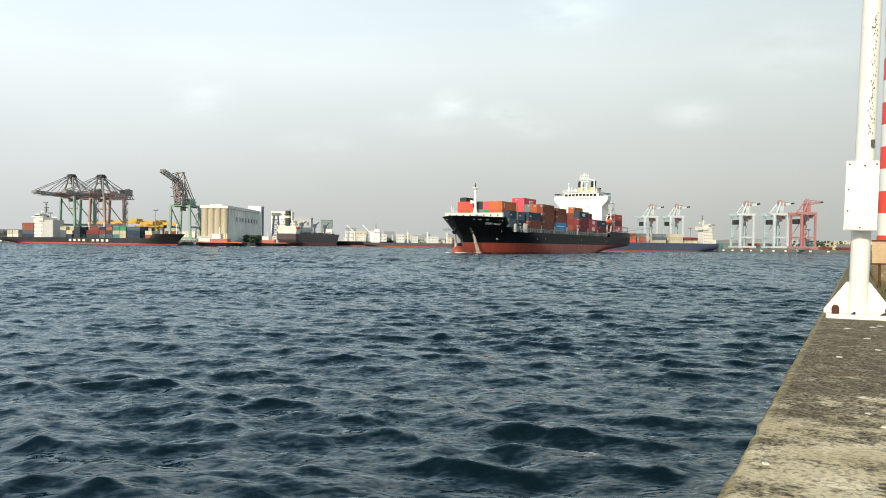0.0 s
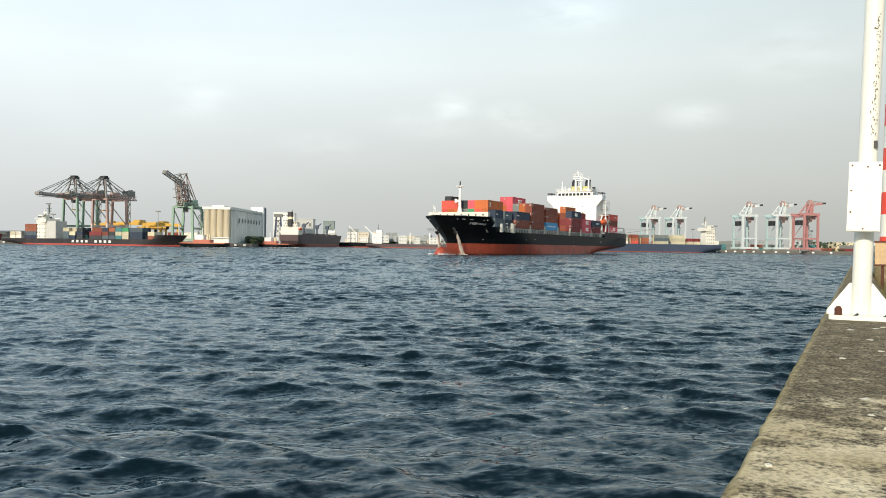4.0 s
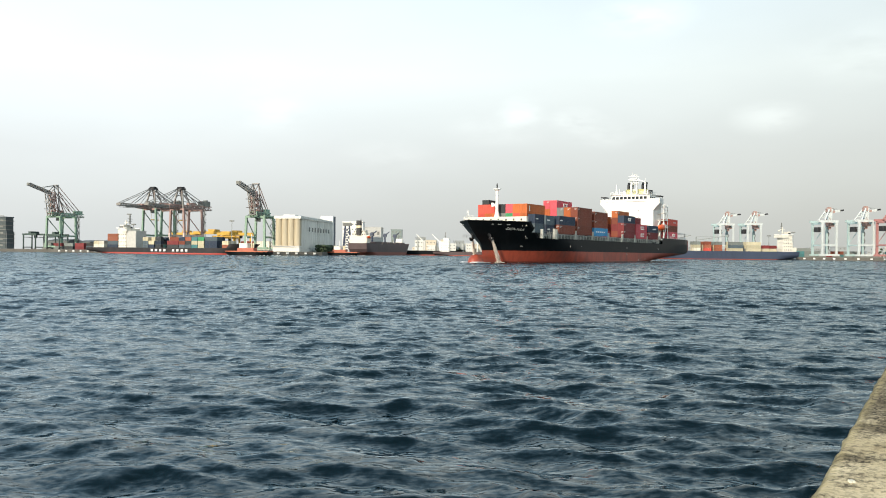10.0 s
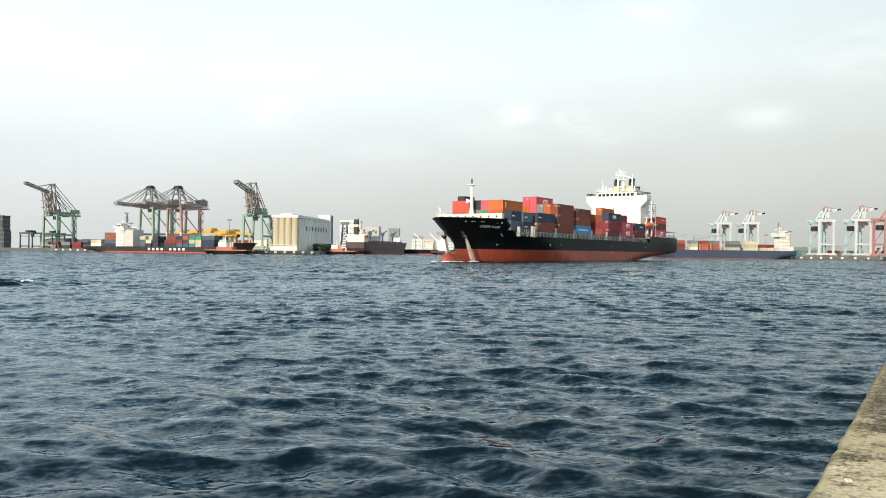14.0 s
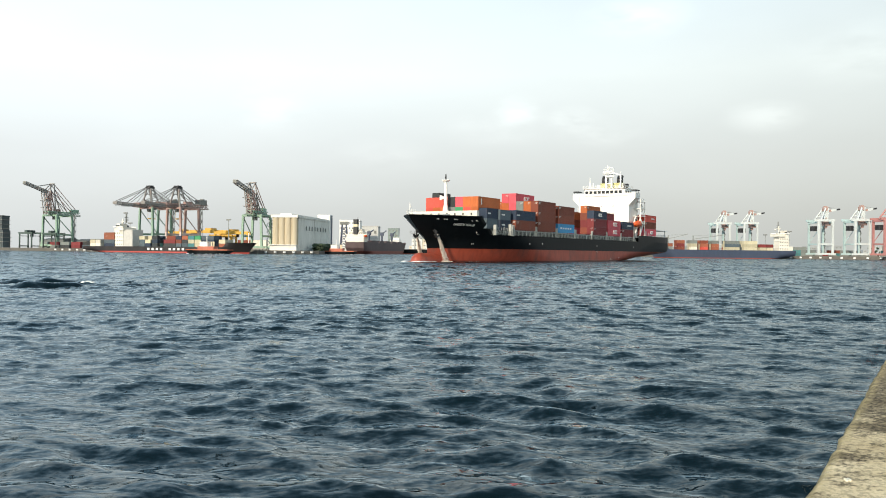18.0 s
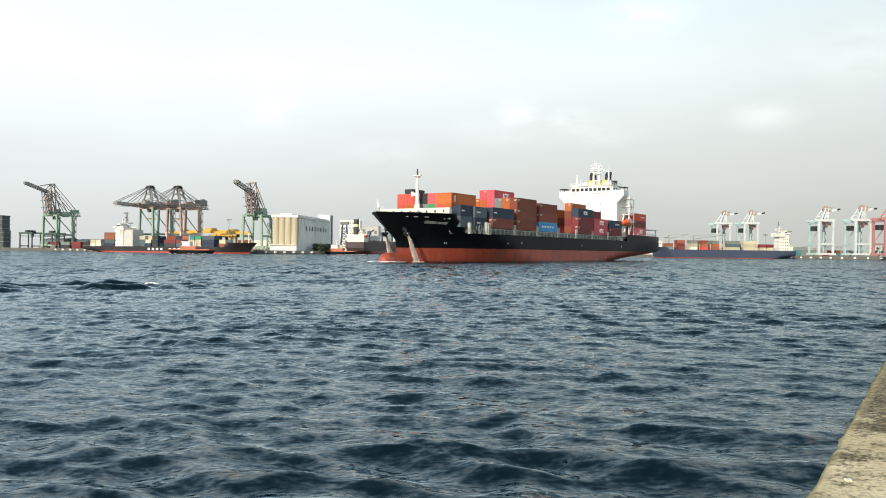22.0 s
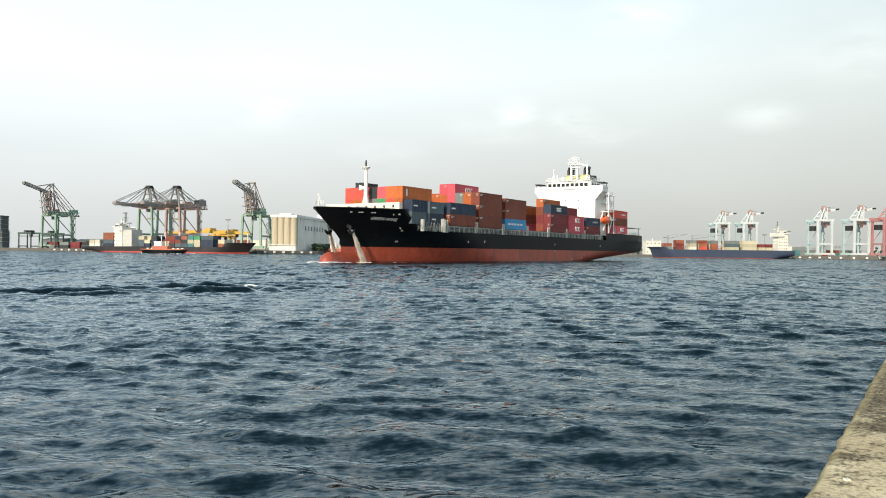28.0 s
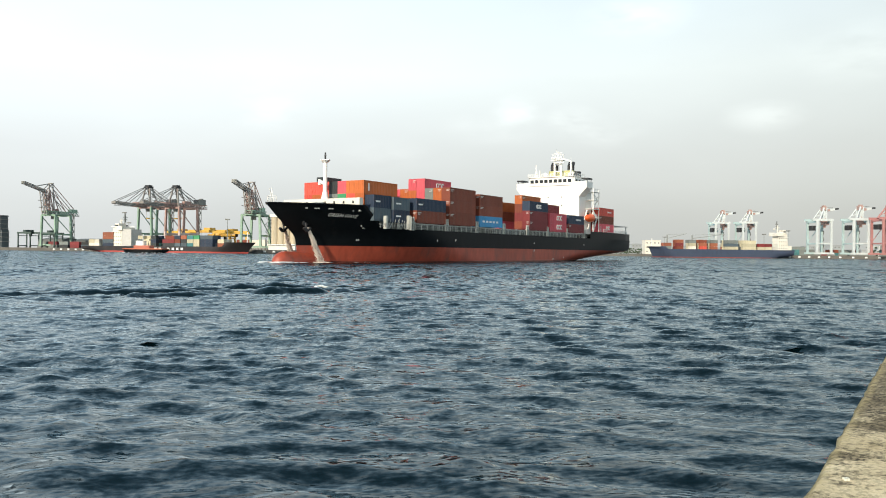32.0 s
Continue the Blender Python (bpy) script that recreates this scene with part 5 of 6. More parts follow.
def portal_crane(x, y, turn, near, back, label, H=30.2, jib=5.5, gauge=12.6, span=16.0):
    """Quay crane of tall box portals with a stubby banded boom folded above them. Boom side is +x."""
    root = thing("quay_crane", label, "crane", sit(x, y, 2.6, turn), "folded portal cranes")
    for sy, mat in ((-span / 2, near), (span / 2, back)):
        for px in (0, -gauge):
            part("leg", Mesh().box(px - 0.85, px + 0.85, sy - 0.7, sy + 0.7, 1.4, H), mat, root)
            bog = Mesh()
            for k in (-2.4, 0, 2.4):
                bog.box(px + k - 1.0, px + k + 1.0, sy - 0.6, sy + 0.6, 0, 1.2)
            part("bogie", bog, CRANE_GREY, root)
        part("sill_beam", Mesh().box(-gauge - 2.5, 2.5, sy - 0.75, sy + 0.75, 1.3, 2.9), mat, root)
        part("portal_beam", Mesh().box(-gauge + 0.85, -0.85, sy - 0.6, sy + 0.6, H * 0.33, H * 0.33 + 1.3), mat, root)
        part("top_girder", Mesh().box(-gauge - 3.0, 2.0, sy * 0.9 - 0.7, sy * 0.9 + 0.7, H, H + 2.0), mat, root)
    for px in (-gauge, 0):
        part("cross_tie", Mesh().box(px - 0.7, px + 0.7, -span / 2 + 0.7, span / 2 - 0.7, H - 1.6, H), back, root)
        part("low_tie", Mesh().box(px - 0.6, px + 0.6, -span / 2 + 0.7, span / 2 - 0.7, H * 0.33, H * 0.33 + 1.1), back, root)
    part("diagonal", Mesh().beam((-gauge, span / 2, H * 0.38), (0, span / 2, H * 0.95), 0.6, n=8), back, root)
    part("machinery_house", Mesh().box(-gauge - 1.6, -gauge + 3.6, -3.5, 3.5, H - 8.2, H - 4.0, 0.3), DARK, root)
    part("trolley", Mesh().box(-3.8, 1.2, -3, 3, H - 3.4, H - 0.2, 0.4).box(-2.6, -0.8, -0.8, 0.8, H - 5.6, H - 3.4), CRANE_RED, root)
    red, pale = (CRANE_BRIGHT_RED, CRANE_WHITE) if near is not CRANE_BRIGHT_RED else (CRANE_WHITE, CRANE_BRIGHT_RED)
    tower = part("boom_tower", truss((-1.6, 0, H + 1), (-1.0, 0, H + 12.0), 2.8, 4.6, 5, 0.95), pale, root)
    part("tower_band", Mesh().box(-4.6, -0.8, -2.5, 2.5, H - 0.6, H + 3.8, 0.4), CRANE_RED, tower)
    part("tower_panel", Mesh().box(-4.4, -0.8, -2.5, 2.5, H + 3.9, H + 8.6, 0.4), pale, tower)
    part("tower_head", Mesh().box(-4.4, -0.2, -2.6, 2.6, H + 9.6, H + 12.6, 0.5).box(-3.6, -1.2, -1.6, 1.6, H + 12.6, H + 13.8), CRANE_RED, tower)
    for s in (-2.4, 2.4):
        part("back_tie", Mesh().beam((-gauge * 0.72, s * 2.4, H + 1.5), (-3.4, s, H + 11.4), 1.3, n=6), pale, root)
        part("tie_rung", Mesh().beam((-gauge * 0.55, s * 2.0, H + 4.6), (-4.2, s, H + 5.4), 0.5), pale, root)
        part("stay", Mesh().beam((-3.0, s, H + 12.6), (jib - 1, s, H + 12.0), 0.3, n=5), CRANE_GREY, root)
    part("jib_root", Mesh().box(-3.0, -0.2, -2.0, 2.0, -1.0, 1.0, 0.3), CRANE_RED, root, at=pose(2.4, 0, H + 9.9, 0, -8, 0))
    part("jib", Mesh().box(-2.8, jib * 0.36, -1.9, 1.9, -0.95, 0.95, 0.3), pale, root, at=pose(5.0, 0, H + 10.3, 0, -8, 0))
    part("jib_tip", Mesh().box(0, 3.4, -1.7, 1.7, -0.7, 0.7, 0.4), DARK, root, at=pose(5.0 + jib * 0.36, 0, H + 10.7, 0, -8, 0))
    zig = Mesh()
    for k in range(9):
        z = 3 + k * (H - 4) / 9
        zig.beam((1.6, span / 2 - 1 + (k % 2) * 2.2, z), (1.6, span / 2 + 1.2 - (k % 2) * 2.2, z + (H - 4) / 9), 0.7, 0.35)
    part("stairway", zig, CRANE_GREY, root)
    return root


for x, y in ((277.5, 774), (299.5, 762), (335.8, 689), (358.6, 672)):
    portal_crane(x, y, 3, CRANE_WHITE, CRANE_TEAL, "white and pale teal portal quay crane with a banded folded boom")
portal_crane(373.0, 653, 3, CRANE_BRIGHT_RED, CRANE_BRIGHT_RED, "faded red portal quay crane with a banded folded boom", 30.5, 9.0)


def far_ship(name, label, x, y, turn, length, beam, depth, boot, hull_mat, boot_mat, house_at, house_h, fc=3.0, group="", house=None):
    """A moored ship. Its frame: amidships at the origin, bow at +x."""
    root = thing(name, label, "ship", sit(x, y, 0, turn), group)
    h = length / 2
    top = depth + fc
    L = Lines(beam / 2, [(-1, h - 6), (boot, h - 5), (depth, h - 2.5), (top, h)], [(-1, -h + 12), (0, -h + 9), (boot + 1, -h + 1), (top, -h)], h * 0.62, h * 0.8, -h * 0.6, -h * 0.9, top)
    part("underbody", L.skin(-1.0, boot, 30, 3), boot_mat, root)
    part("hull", L.skin(boot, depth, 30, 3), hull_mat, root)
    part("forecastle", L.skin(depth, top, 14, 3, xa=h * 0.78, slope=1.2), hull_mat, root)
    part("deck", L.deck(depth - 0.3, -h + 0.5, h * 0.9, 20), DECK, root)
    hx = house_at * length - h
    b = beam * (0.3 if hull_mat is SHIP_BLUE else 0.42)
    if house:
        x0, x1, y0, y1 = house
        hb = Mesh().box(hx + x0, hx + x1, y0, y1, depth - 0.3, depth + house_h * 0.78).box(hx + x0 - 4, hx + x0, y0, y1, depth - 0.3, depth + house_h * 0.2)
        hb.box(hx + x0 - 1.2, hx + x0, y0 + 1, y1 - 1, depth + house_h * 0.2, depth + house_h * 0.42).box(hx + x1 - 4, hx + x1 + 2.2, y0 - 1.6, y1 + 1.6, depth + house_h * 0.66, depth + house_h * 0.78)
        hb.box(hx + x0 + 1, hx + x1 - 5, y0 + 1, y1 - 1, depth + house_h * 0.78, depth + house_h * 0.95)
    acc = part("accommodation", hb if house else Mesh().box(hx - 5, hx + 5, -b, b, depth - 0.3, depth + house_h * 0.75, 0.3).box(hx - 2, hx + 5.5, -beam * 0.5, beam * 0.5, depth + house_h * 0.75, depth + house_h * 0.82).box(hx - 2, hx + 4.5, -b * 0.8, b * 0.8, depth + house_h * 0.82, depth + house_h, 0.5), HOUSE_CREAM if name != "general_cargo_ship" else WHITE, root, "pale accommodation block")
    wx0, wx1, sides = (hx + house[0], hx + house[1], house[2:]) if house else (hx - 5, hx + 5, (b, -b))
    for k in range(int(house_h * 0.7 / 2.8)):
        for side in sides:
            for i in range(4):
                wx = lerp(wx0 + 1.2, wx1 - 1.2, i / 3)
                part("window", Mesh().box(wx - 0.3, wx + 0.3, side - 0.06, side + 0.06, depth + 1.1 + 2.8 * k, depth + 1.9 + 2.8 * k), GLASS, acc)
        if house:
            part("deck_edge", Mesh().box(wx0 - 1.0, wx1 + 0.6, house[2] - 0.22, house[3] + 0.22, depth + 2.4 + 2.8 * k, depth + 2.6 + 2.8 * k), WHITE, acc)
    if house:
        zb = depth + house_h * 0.86
        for side in house[2:]:
            part("bridge_window", Mesh().box(wx0 + 1.4, wx1 - 5.4, side * 0.9 - 0.8, side * 0.9 + 0.8, zb - 0.5, zb + 0.5), GLASS, acc)
        part("radar_mast", Mesh().beam((hx + 2.5, lerp(house[2], house[3], 0.5), zb), (hx + 2.5, lerp(house[2], house[3], 0.5), zb + 5.5), 0.7).beam((hx + 0.5, lerp(house[2], house[3], 0.5), zb + 3.6), (hx + 4.5, lerp(house[2], house[3], 0.5), zb + 3.6), 0.4).ball((hx + 4.5, lerp(house[2], house[3], 0.3), zb + 2.4), 0.8, 0.8, 0.8), HOUSE_CREAM, acc)
        for side in (house[2] - 1.55, house[3] + 1.55):
            part("railing", Mesh().box(wx0, wx1 + 2.0, side - 0.05, side + 0.05, depth + house_h * 0.8, depth + house_h * 0.83), WHITE, acc)
    part("mast", Mesh().beam((hx, 0, depth + house_h), (hx, 0, depth + house_h + 7), 0.6).beam((hx, -2, depth + house_h + 4), (hx, 2, depth + house_h + 4), 0.4).box(hx - 0.8, hx + 0.8, -1.2, 1.2, depth + house_h + 2, depth + house_h + 2.4), CRANE_GREY, acc)
    part("foremast", Mesh().beam((h * 0.93, 0, top - 1), (h * 0.93, 0, top + 7), 0.5), WHITE, root)
    return root, L, hx


# feeder ship under the lowered cranes
feeder, FL, hx = far_ship("moored_container_ship", "dark-hulled container ship with a red waterline, moored and half loaded", -204, 580, -31, 176, 22, 4.5, 1.0, paint("feeder_hull", (0.022, 0.019, 0.020), 0.6, var=0.3, scale=0.15, dirt=(0.12, 0.07, 0.06), dirt_amt=0.16, streak=4), paint("feeder_red", (0.42, 0.07, 0.055), 0.6), 0.232, 18, 3.0, house=(-1.5, 8.5, -9.4, -1.0))
let = Mesh()
for k in range(9):
    if k != 4:
        let.box(-8.7 + 4.6 * k, -6.4 + 4.6 * k, -11.12, -11.0, 1.9, 3.5)
tagged(part("painted_mark", let, LETTER, feeder), kind="stuff")
part("funnel", Mesh().box(hx - 6, hx - 3.2, -6, -1, 4.2, 15.5, 0.5), HOUSE_CREAM, feeder, "grey funnel")
_lr = random.Random(77)


def mixed_stack(root, x0, x1, ys, z, tiers, tops, body):
    """Twenty- and forty-foot boxes in mixed colours from x0 to x1; tops colours the upper tier, body the rest."""
    for y in ys:
        x = x1
        while x - 6.06 > x0 - 0.5:
            ln = 12.19 if x - 12.19 > x0 - 0.5 and _lr.random() < 0.55 else 6.06
            n = tiers - (1 if _lr.random() < 0.12 else 0)
            for k in range(n):
                put_box(root, x, y, z + 2.7 * k, _lr.choice(tops if k == n - 1 else body), ln, 2.62)
            x -= ln + 0.45


YS = [-8.9, -6.4, -3.9]
mixed_stack(feeder, -82, -64.5, YS, 4.2, 2, ["white", "cream"], ["white"])
mixed_stack(feeder, -64, -48, YS, 4.2, 4, ["rust", "rust", "red"], ["navy", "slate", "rust", "navy"])
mixed_stack(feeder, -19, -6.5, YS, 4.2, 3, ["cream"], ["slate", "cream", "navy"])
mixed_stack(feeder, -6, 1, YS, 4.2, 3, ["dark", "navy"], ["navy", "dark", "teal"])
mixed_stack(feeder, 2, 33, YS, 4.2, 3, ["rust", "navy", "maroon", "brown"], ["brown", "cream", "navy", "dark", "maroon", "slate"])
mixed_stack(feeder, 33.5, 46, YS, 4.2, 3, ["teal", "green"], ["green", "teal", "cream"])
mixed_stack(feeder, 46.5, 59, YS, 4.2, 3, ["slate", "navy"], ["navy", "slate", "teal"])
mixed_stack(feeder, 60, 70, YS, 4.2, 2, ["orange", "white", "cream"], ["rust", "white"])
part("hold_cover", Mesh().box(hx + 9.0, hx + 19.5, -9.6, 0, 4.2, 17.0, 0.3), paint("casing_grey", (0.50, 0.49, 0.46), 0.6), feeder, "tall pale grey casing")
# blue ship on the far bank
blue, BL, hx = far_ship("moored_container_ship", "blue-hulled container ship moored at the far bank", 234.4, 669.2, 188, 128, 23, 7.0, 0.5, SHIP_BLUE, HULL_RED, 0.0846, 18, 2.0, house=(-4.0, 4.5, 1.0, 9.5))
for x0, x1, n, tops, body in ((-48, -30.5, 2, ["dark", "red", "grey", "maroon"], ["navy", "cream", "white"]), (-29, -16.5, 3, ["cream"], ["cream", "grey"]), (-15.7, -0.5, 3, ["grey", "cream"], ["cream", "slate", "rust"]),
                             (2.5, 11.8, 3, ["rust", "grey"], ["rust", "red", "cream"]), (12, 21.5, 3, ["brown", "rust"], ["cream", "rust", "red"]), (21.8, 31, 3, ["cream", "grey"], ["cream", "white"]), (32, 42, 3, ["rust", "brown"], ["brown", "rust", "maroon"]), (43, 52.5, 2, ["rust"], ["brown", "grey"])):
    mixed_stack(blue, x0, x1, [8.6, 6.1, 3.6], 6.8, n, tops, body)
for x, tip in ((24, -4), (46, 30)):
    part("deck_crane", Mesh().beam((x, 0, 7), (x, 0, 19), 1.2, n=8).beam((x, 0, 16), (tip, 3, 20), 0.6).beam((x, 0, 19), (tip, 3, 20), 0.25), STEEL, blue)
# bulk carrier, seen from astern
bulk, BK, hx = far_ship("bulk_carrier", "brown-hulled bulk carrier moored, seen from its stern", -67, 811, 75, 140, 21, 11.5, 3.2, BULK_BROWN, paint("bulk_red", (0.25, 0.085, 0.065), 0.7), 0.05, 9, 1.0)
part("funnel", Mesh().box(hx - 4.5, hx - 1, -2.4, 2.4, 19, 33, 0.8), DARK, bulk, "black funnel")
part("funnel_band", Mesh().box(hx - 4.6, hx - 0.9, -2.5, 2.5, 26.0, 28.2, 0.8), CREAM, bulk)
for k in range(4):
    w = 9.2 - 1.1 * k
    deck = part("house_deck", Mesh().box(hx - 4.5 + 0.8 * k, hx + 6.5 - 0.6 * k, -w, w, 13.0 + 2.7 * k, 15.3 + 2.7 * k, 0.4), HOUSE_CREAM, bulk)
    part("deck_edge", Mesh().box(hx - 5.2 + 0.8 * k, hx + 7.0 - 0.6 * k, -w - 0.7, w + 0.7, 15.3 + 2.7 * k, 15.6 + 2.7 * k), WHITE, bulk)
    for i in range(6):
        part("window", Mesh().box(hx - 4.6 + 0.8 * k, hx - 4.45 + 0.8 * k, -w + 1.0 + i * (2 * w - 2) / 5 - 0.4, -w + 1.0 + i * (2 * w - 2) / 5 + 0.4, 13.8 + 2.7 * k, 14.7 + 2.7 * k), GLASS, deck)
part("signal_mast", Mesh().beam((hx + 2, 0, 24), (hx + 2, 0, 35), 0.6, n=6).beam((hx + 2, -3, 31), (hx + 2, 3, 31), 0.4), CRANE_GREY, bulk)
part("lifeboat", Mesh().ball((hx - 2, -10.0, 17.2), 3.4, 1.2, 1.3, 12, 8), LIFE_ORANGE, bulk)
for x in (-30, 8, 40):
    part("deck_crane", Mesh().beam((x, 0, 11), (x, 0, 22), 1.8, n=8).box(x - 1.6, x + 1.6, -1.6, 1.6, 19, 22.5).beam((x, 0, 20.5), (x + 13, 0, 24.5), 0.8), SHIP_BLUE, bulk)
for k in range(5):
    part("hatch_cover", Mesh().box(-36 + 19 * k, -23 + 19 * k, -7, 7, 11.3, 13.4), BULK_BROWN, bulk)
# coaster with deck cranes and another white ship beyond
coaster, CO, hx = far_ship("general_cargo_ship", "low dark cargo ship with a white house and pale deck cranes", -22, 892, -4, 84, 15, 5.5, 1.0, HULL_BLACK, HULL_RED, 0.10, 13, 1.5)
for x in (-4, 14):
    part("deck_crane", Mesh().beam((x, 0, 5), (x, 0, 17), 1.8, n=8).beam((x, 0, 15), (x - 9, 0, 24), 0.8), WHITE, coaster)
far2, F2, hx = far_ship("general_cargo_ship", "distant pale cargo ship with four white masts", 42, 885, -3, 116, 17, 4.5, 0.8, BULK_BROWN, HULL_RED, 0.12, 15, 1.0)
for x in (-8, 14, 36):
    part("mast", Mesh().beam((x, 0, 4), (x, 0, 17), 1.5, n=8), WHITE, far2)


def silos():
    """Frame: +x away along the long side, +y across the end that faces the water."""
    root = thing("grain_silo", "pale concrete grain silo block of tall round bins", "silo", sit(-108.5, 579, 2.6, 83.5))
    for i in range(18):
        for j in range(4):
            if j in (0, 3) or i == 0:
                part("silo_bin", Mesh().beam((2.7 + 5.2 * i, 2.6 + 4.75 * j, 0), (2.7 + 5.2 * i, 2.6 + 4.75 * j, 24.4), 5.35, n=18), SILO_TAN if i == 0 else SILO, root)
    part("roof_slab", Mesh().box(-0.2, 93.6, -0.4, 20.0, 24.4, 26.4), SILO, root)
    for k in range(18):
        part("roof_bay", Mesh().box(5.2 * k + 0.3, 5.2 * k + 4.9, -0.55, -0.4, 24.6, 26.2), SILO, root)
    part("gallery", Mesh().box(6, 90, 6, 15, 26.4, 27.6), WHITE, root)
    part("tower", Mesh().box(87, 97, -1.5, 9, 0, 30.5), WHITE, root, "white lift tower")
    part("tower_panel", Mesh().box(91, 96, -1.58, -1.5, 2, 30), SHIP_BLUE, root)
    part("loading_dock", Mesh().box(-5, -0.6, -1, 19, 0, 3.8), SILO, root)
    part("dock_canopy", Mesh().box(-6.2, -0.6, -1.5, 19.5, 3.8, 4.3), WHITE, root)
    for k in range(8):
        part("vent", Mesh().box(22 + 8 * k, 22.9 + 8 * k, -0.75, -0.25, 15.5, 18.8), CRANE_GREY, root)
    st = Mesh()
    for k in range(9):
        st.beam((-1.2, 20.2 + (k % 2) * 2.4, 2.7 * k), (-1.2, 22.6 - (k % 2) * 2.4, 2.7 * k + 2.7), 0.7, 0.3)
    part("stairway", st, STEEL, root)
    return root


silos()


def building(x, y, turn, w, d, h, mat, label, floors=5, cols=8, category="building", z=2.6, roof=None):
    root = thing("port_building", label, category, sit(x, y, z, turn))
    part("wall", Mesh().box(-w / 2, w / 2, -d / 2, d / 2, 0, h), mat, root)
    part("roof", Mesh().box(-w / 2 - 0.3, w / 2 + 0.3, -d / 2 - 0.3, d / 2 + 0.3, h, h + 0.8), roof or mat, root)
    for i in range(cols):
        for k in range(floors):
            cx = -w / 2 + w * (i + 0.5) / cols
            cz = h * (k + 0.55) / floors
            part("window", Mesh().box(cx - w / cols * 0.2, cx + w / cols * 0.2, -d / 2 - 0.1, -d / 2 + 0.1, cz - h / floors * 0.13, cz + h / floors * 0.13), CRANE_GREY, root)
    return root


building(-102.6, 862, 0, 22, 20, 33, WHITE, "white multi-storey port building with rows of windows", 6, 7)
building(-85.7, 915, 0, 20, 30, 28.5, paint("pale_grey_cladding", (0.5, 0.5, 0.48), 0.7), "pale grey warehouse with a sloping roof", 2, 3)
building(-71, 1105, 0, 15, 20, 32, paint("green_grey_cladding", (0.22, 0.27, 0.26), 0.6), "tall blue-grey tower block in the haze", 5, 3)
SLATE = paint("slate_wall", (0.05, 0.068, 0.075), 0.6, var=0.35, scale=0.3, dirt=(0.11, 0.13, 0.12), dirt_amt=0.3)
slate_block = building(-333, 573, 0, 26, 10, 22.5, SLATE, "tall dark slate-blue stacked block by the quay", 5, 4)
for z in (4.0, 7.2, 10.4, 13.6, 16.8, 20.0):
    part("ledge", Mesh().box(-13.4, 13.5 + (0.9 if z < 12 else 0), -5.6, 5.2, z, z + 0.4), CRANE_GREY, slate_block)
part("side_bay", Mesh().box(12.9, 13.9, -4.8, 4.8, 0, 12.6), SLATE, slate_block)
part("roof_rail", Mesh().box(-12.6, 11.0, -4.6, -4.5, 23.9, 24.1).beam((11.0, -4.5, 23.2), (11.0, -4.5, 24.1), 0.2).beam((4.0, -4.5, 23.2), (4.0, -4.5, 25.6), 0.3), CRANE_GREY, slate_block)
building(233, 880, 0, 17, 14, 14.5, HOUSE_CREAM, "cream three-storey harbour building", 3, 4)
building(440, 640, 0, 30, 14, 8, WHITE, "low white harbour shed", 1, 6)
building(408, 668, 0, 16, 12, 7, CREAM, "low cream quayside office", 2, 4)
_r = random.Random(2)
_town = (paint("town_cream", (0.62, 0.55, 0.44), 0.8), paint("town_white", (0.66, 0.66, 0.63), 0.8), paint("town_grey", (0.34, 0.36, 0.36), 0.8))
for i in range(26):
    building(-45 + 7.2 * i + _r.uniform(-4, 4), 985 + _r.uniform(-20, 60), _r.uniform(-15, 15), _r.uniform(6, 14), 10, _r.choice((5, 7, 9, 12, 16, 20)) * (1.0 if i < 12 else 0.6), _town[i % 3], "small pale town block behind the basin", 3, 3)
for i in range(14):
    building(398 + 9 * i + _r.uniform(-4, 4), 690 + _r.uniform(-10, 50), _r.uniform(-15, 15), _r.uniform(5, 11), 9, _r.uniform(4, 11), _town[i % 3], "small pale house among trees on the far bank", 2, 3)
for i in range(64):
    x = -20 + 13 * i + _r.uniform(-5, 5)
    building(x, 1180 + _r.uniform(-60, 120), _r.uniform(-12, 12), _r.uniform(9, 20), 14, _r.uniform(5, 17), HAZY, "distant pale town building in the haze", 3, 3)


UNLOADER = paint("unloader_blue", (0.02, 0.035, 0.08), 0.5)


def grab_unloader():
    root = thing("grain_unloader", "blue lattice grain unloader tower on the quay", "crane", sit(-101.8, 800, 2.6))
    for x in (-4, 4):
        for y in (-4, 4):
            part("leg", Mesh().beam((x, y, 0), (x * 0.5, y * 0.5, 27), 1.1), UNLOADER, root)
    br = Mesh()
    for k in range(5):
        z = 5 * k
        s = 1 - 0.1 * k
        br.beam((-4 * s, -4 * s, z), (4 * s, -4 * s, z + 5), 0.6).beam((4 * s, -4 * s, z), (-4 * s, -4 * s, z + 5), 0.6).beam((-4 * s, -4 * s, z), (4 * s, -4 * s, z), 0.7)
    part("bracing", br, UNLOADER, root)
    part("head", Mesh().box(-4, 4, -4, 4, 27, 30), CRANE_GREY, root)
    return root


grab_unloader()


def lamp_mast(x, y, h, group="quay light masts"):
    root = thing("light_mast", "tall slim steel quay light mast", "light mast", sit(x, y, 2.6), group)
    part("pole", Mesh().beam((0, 0, 0), (0, 0, h), 0.7, n=8, w2=0.4), STEEL, root)
    part("lamp_head", Mesh().box(-1.7, 1.7, -0.8, 0.8, h, h + 0.9), CRANE_GREY, root)
    return root


for x, y, h in ((-168, 612, 23), (-262, 655, 21), (-271, 668, 30), (316, 720, 22), (393, 690, 18), (300, 735, 19), (214, 760, 16), (178, 905, 17)):
    lamp_mast(x, y, h)


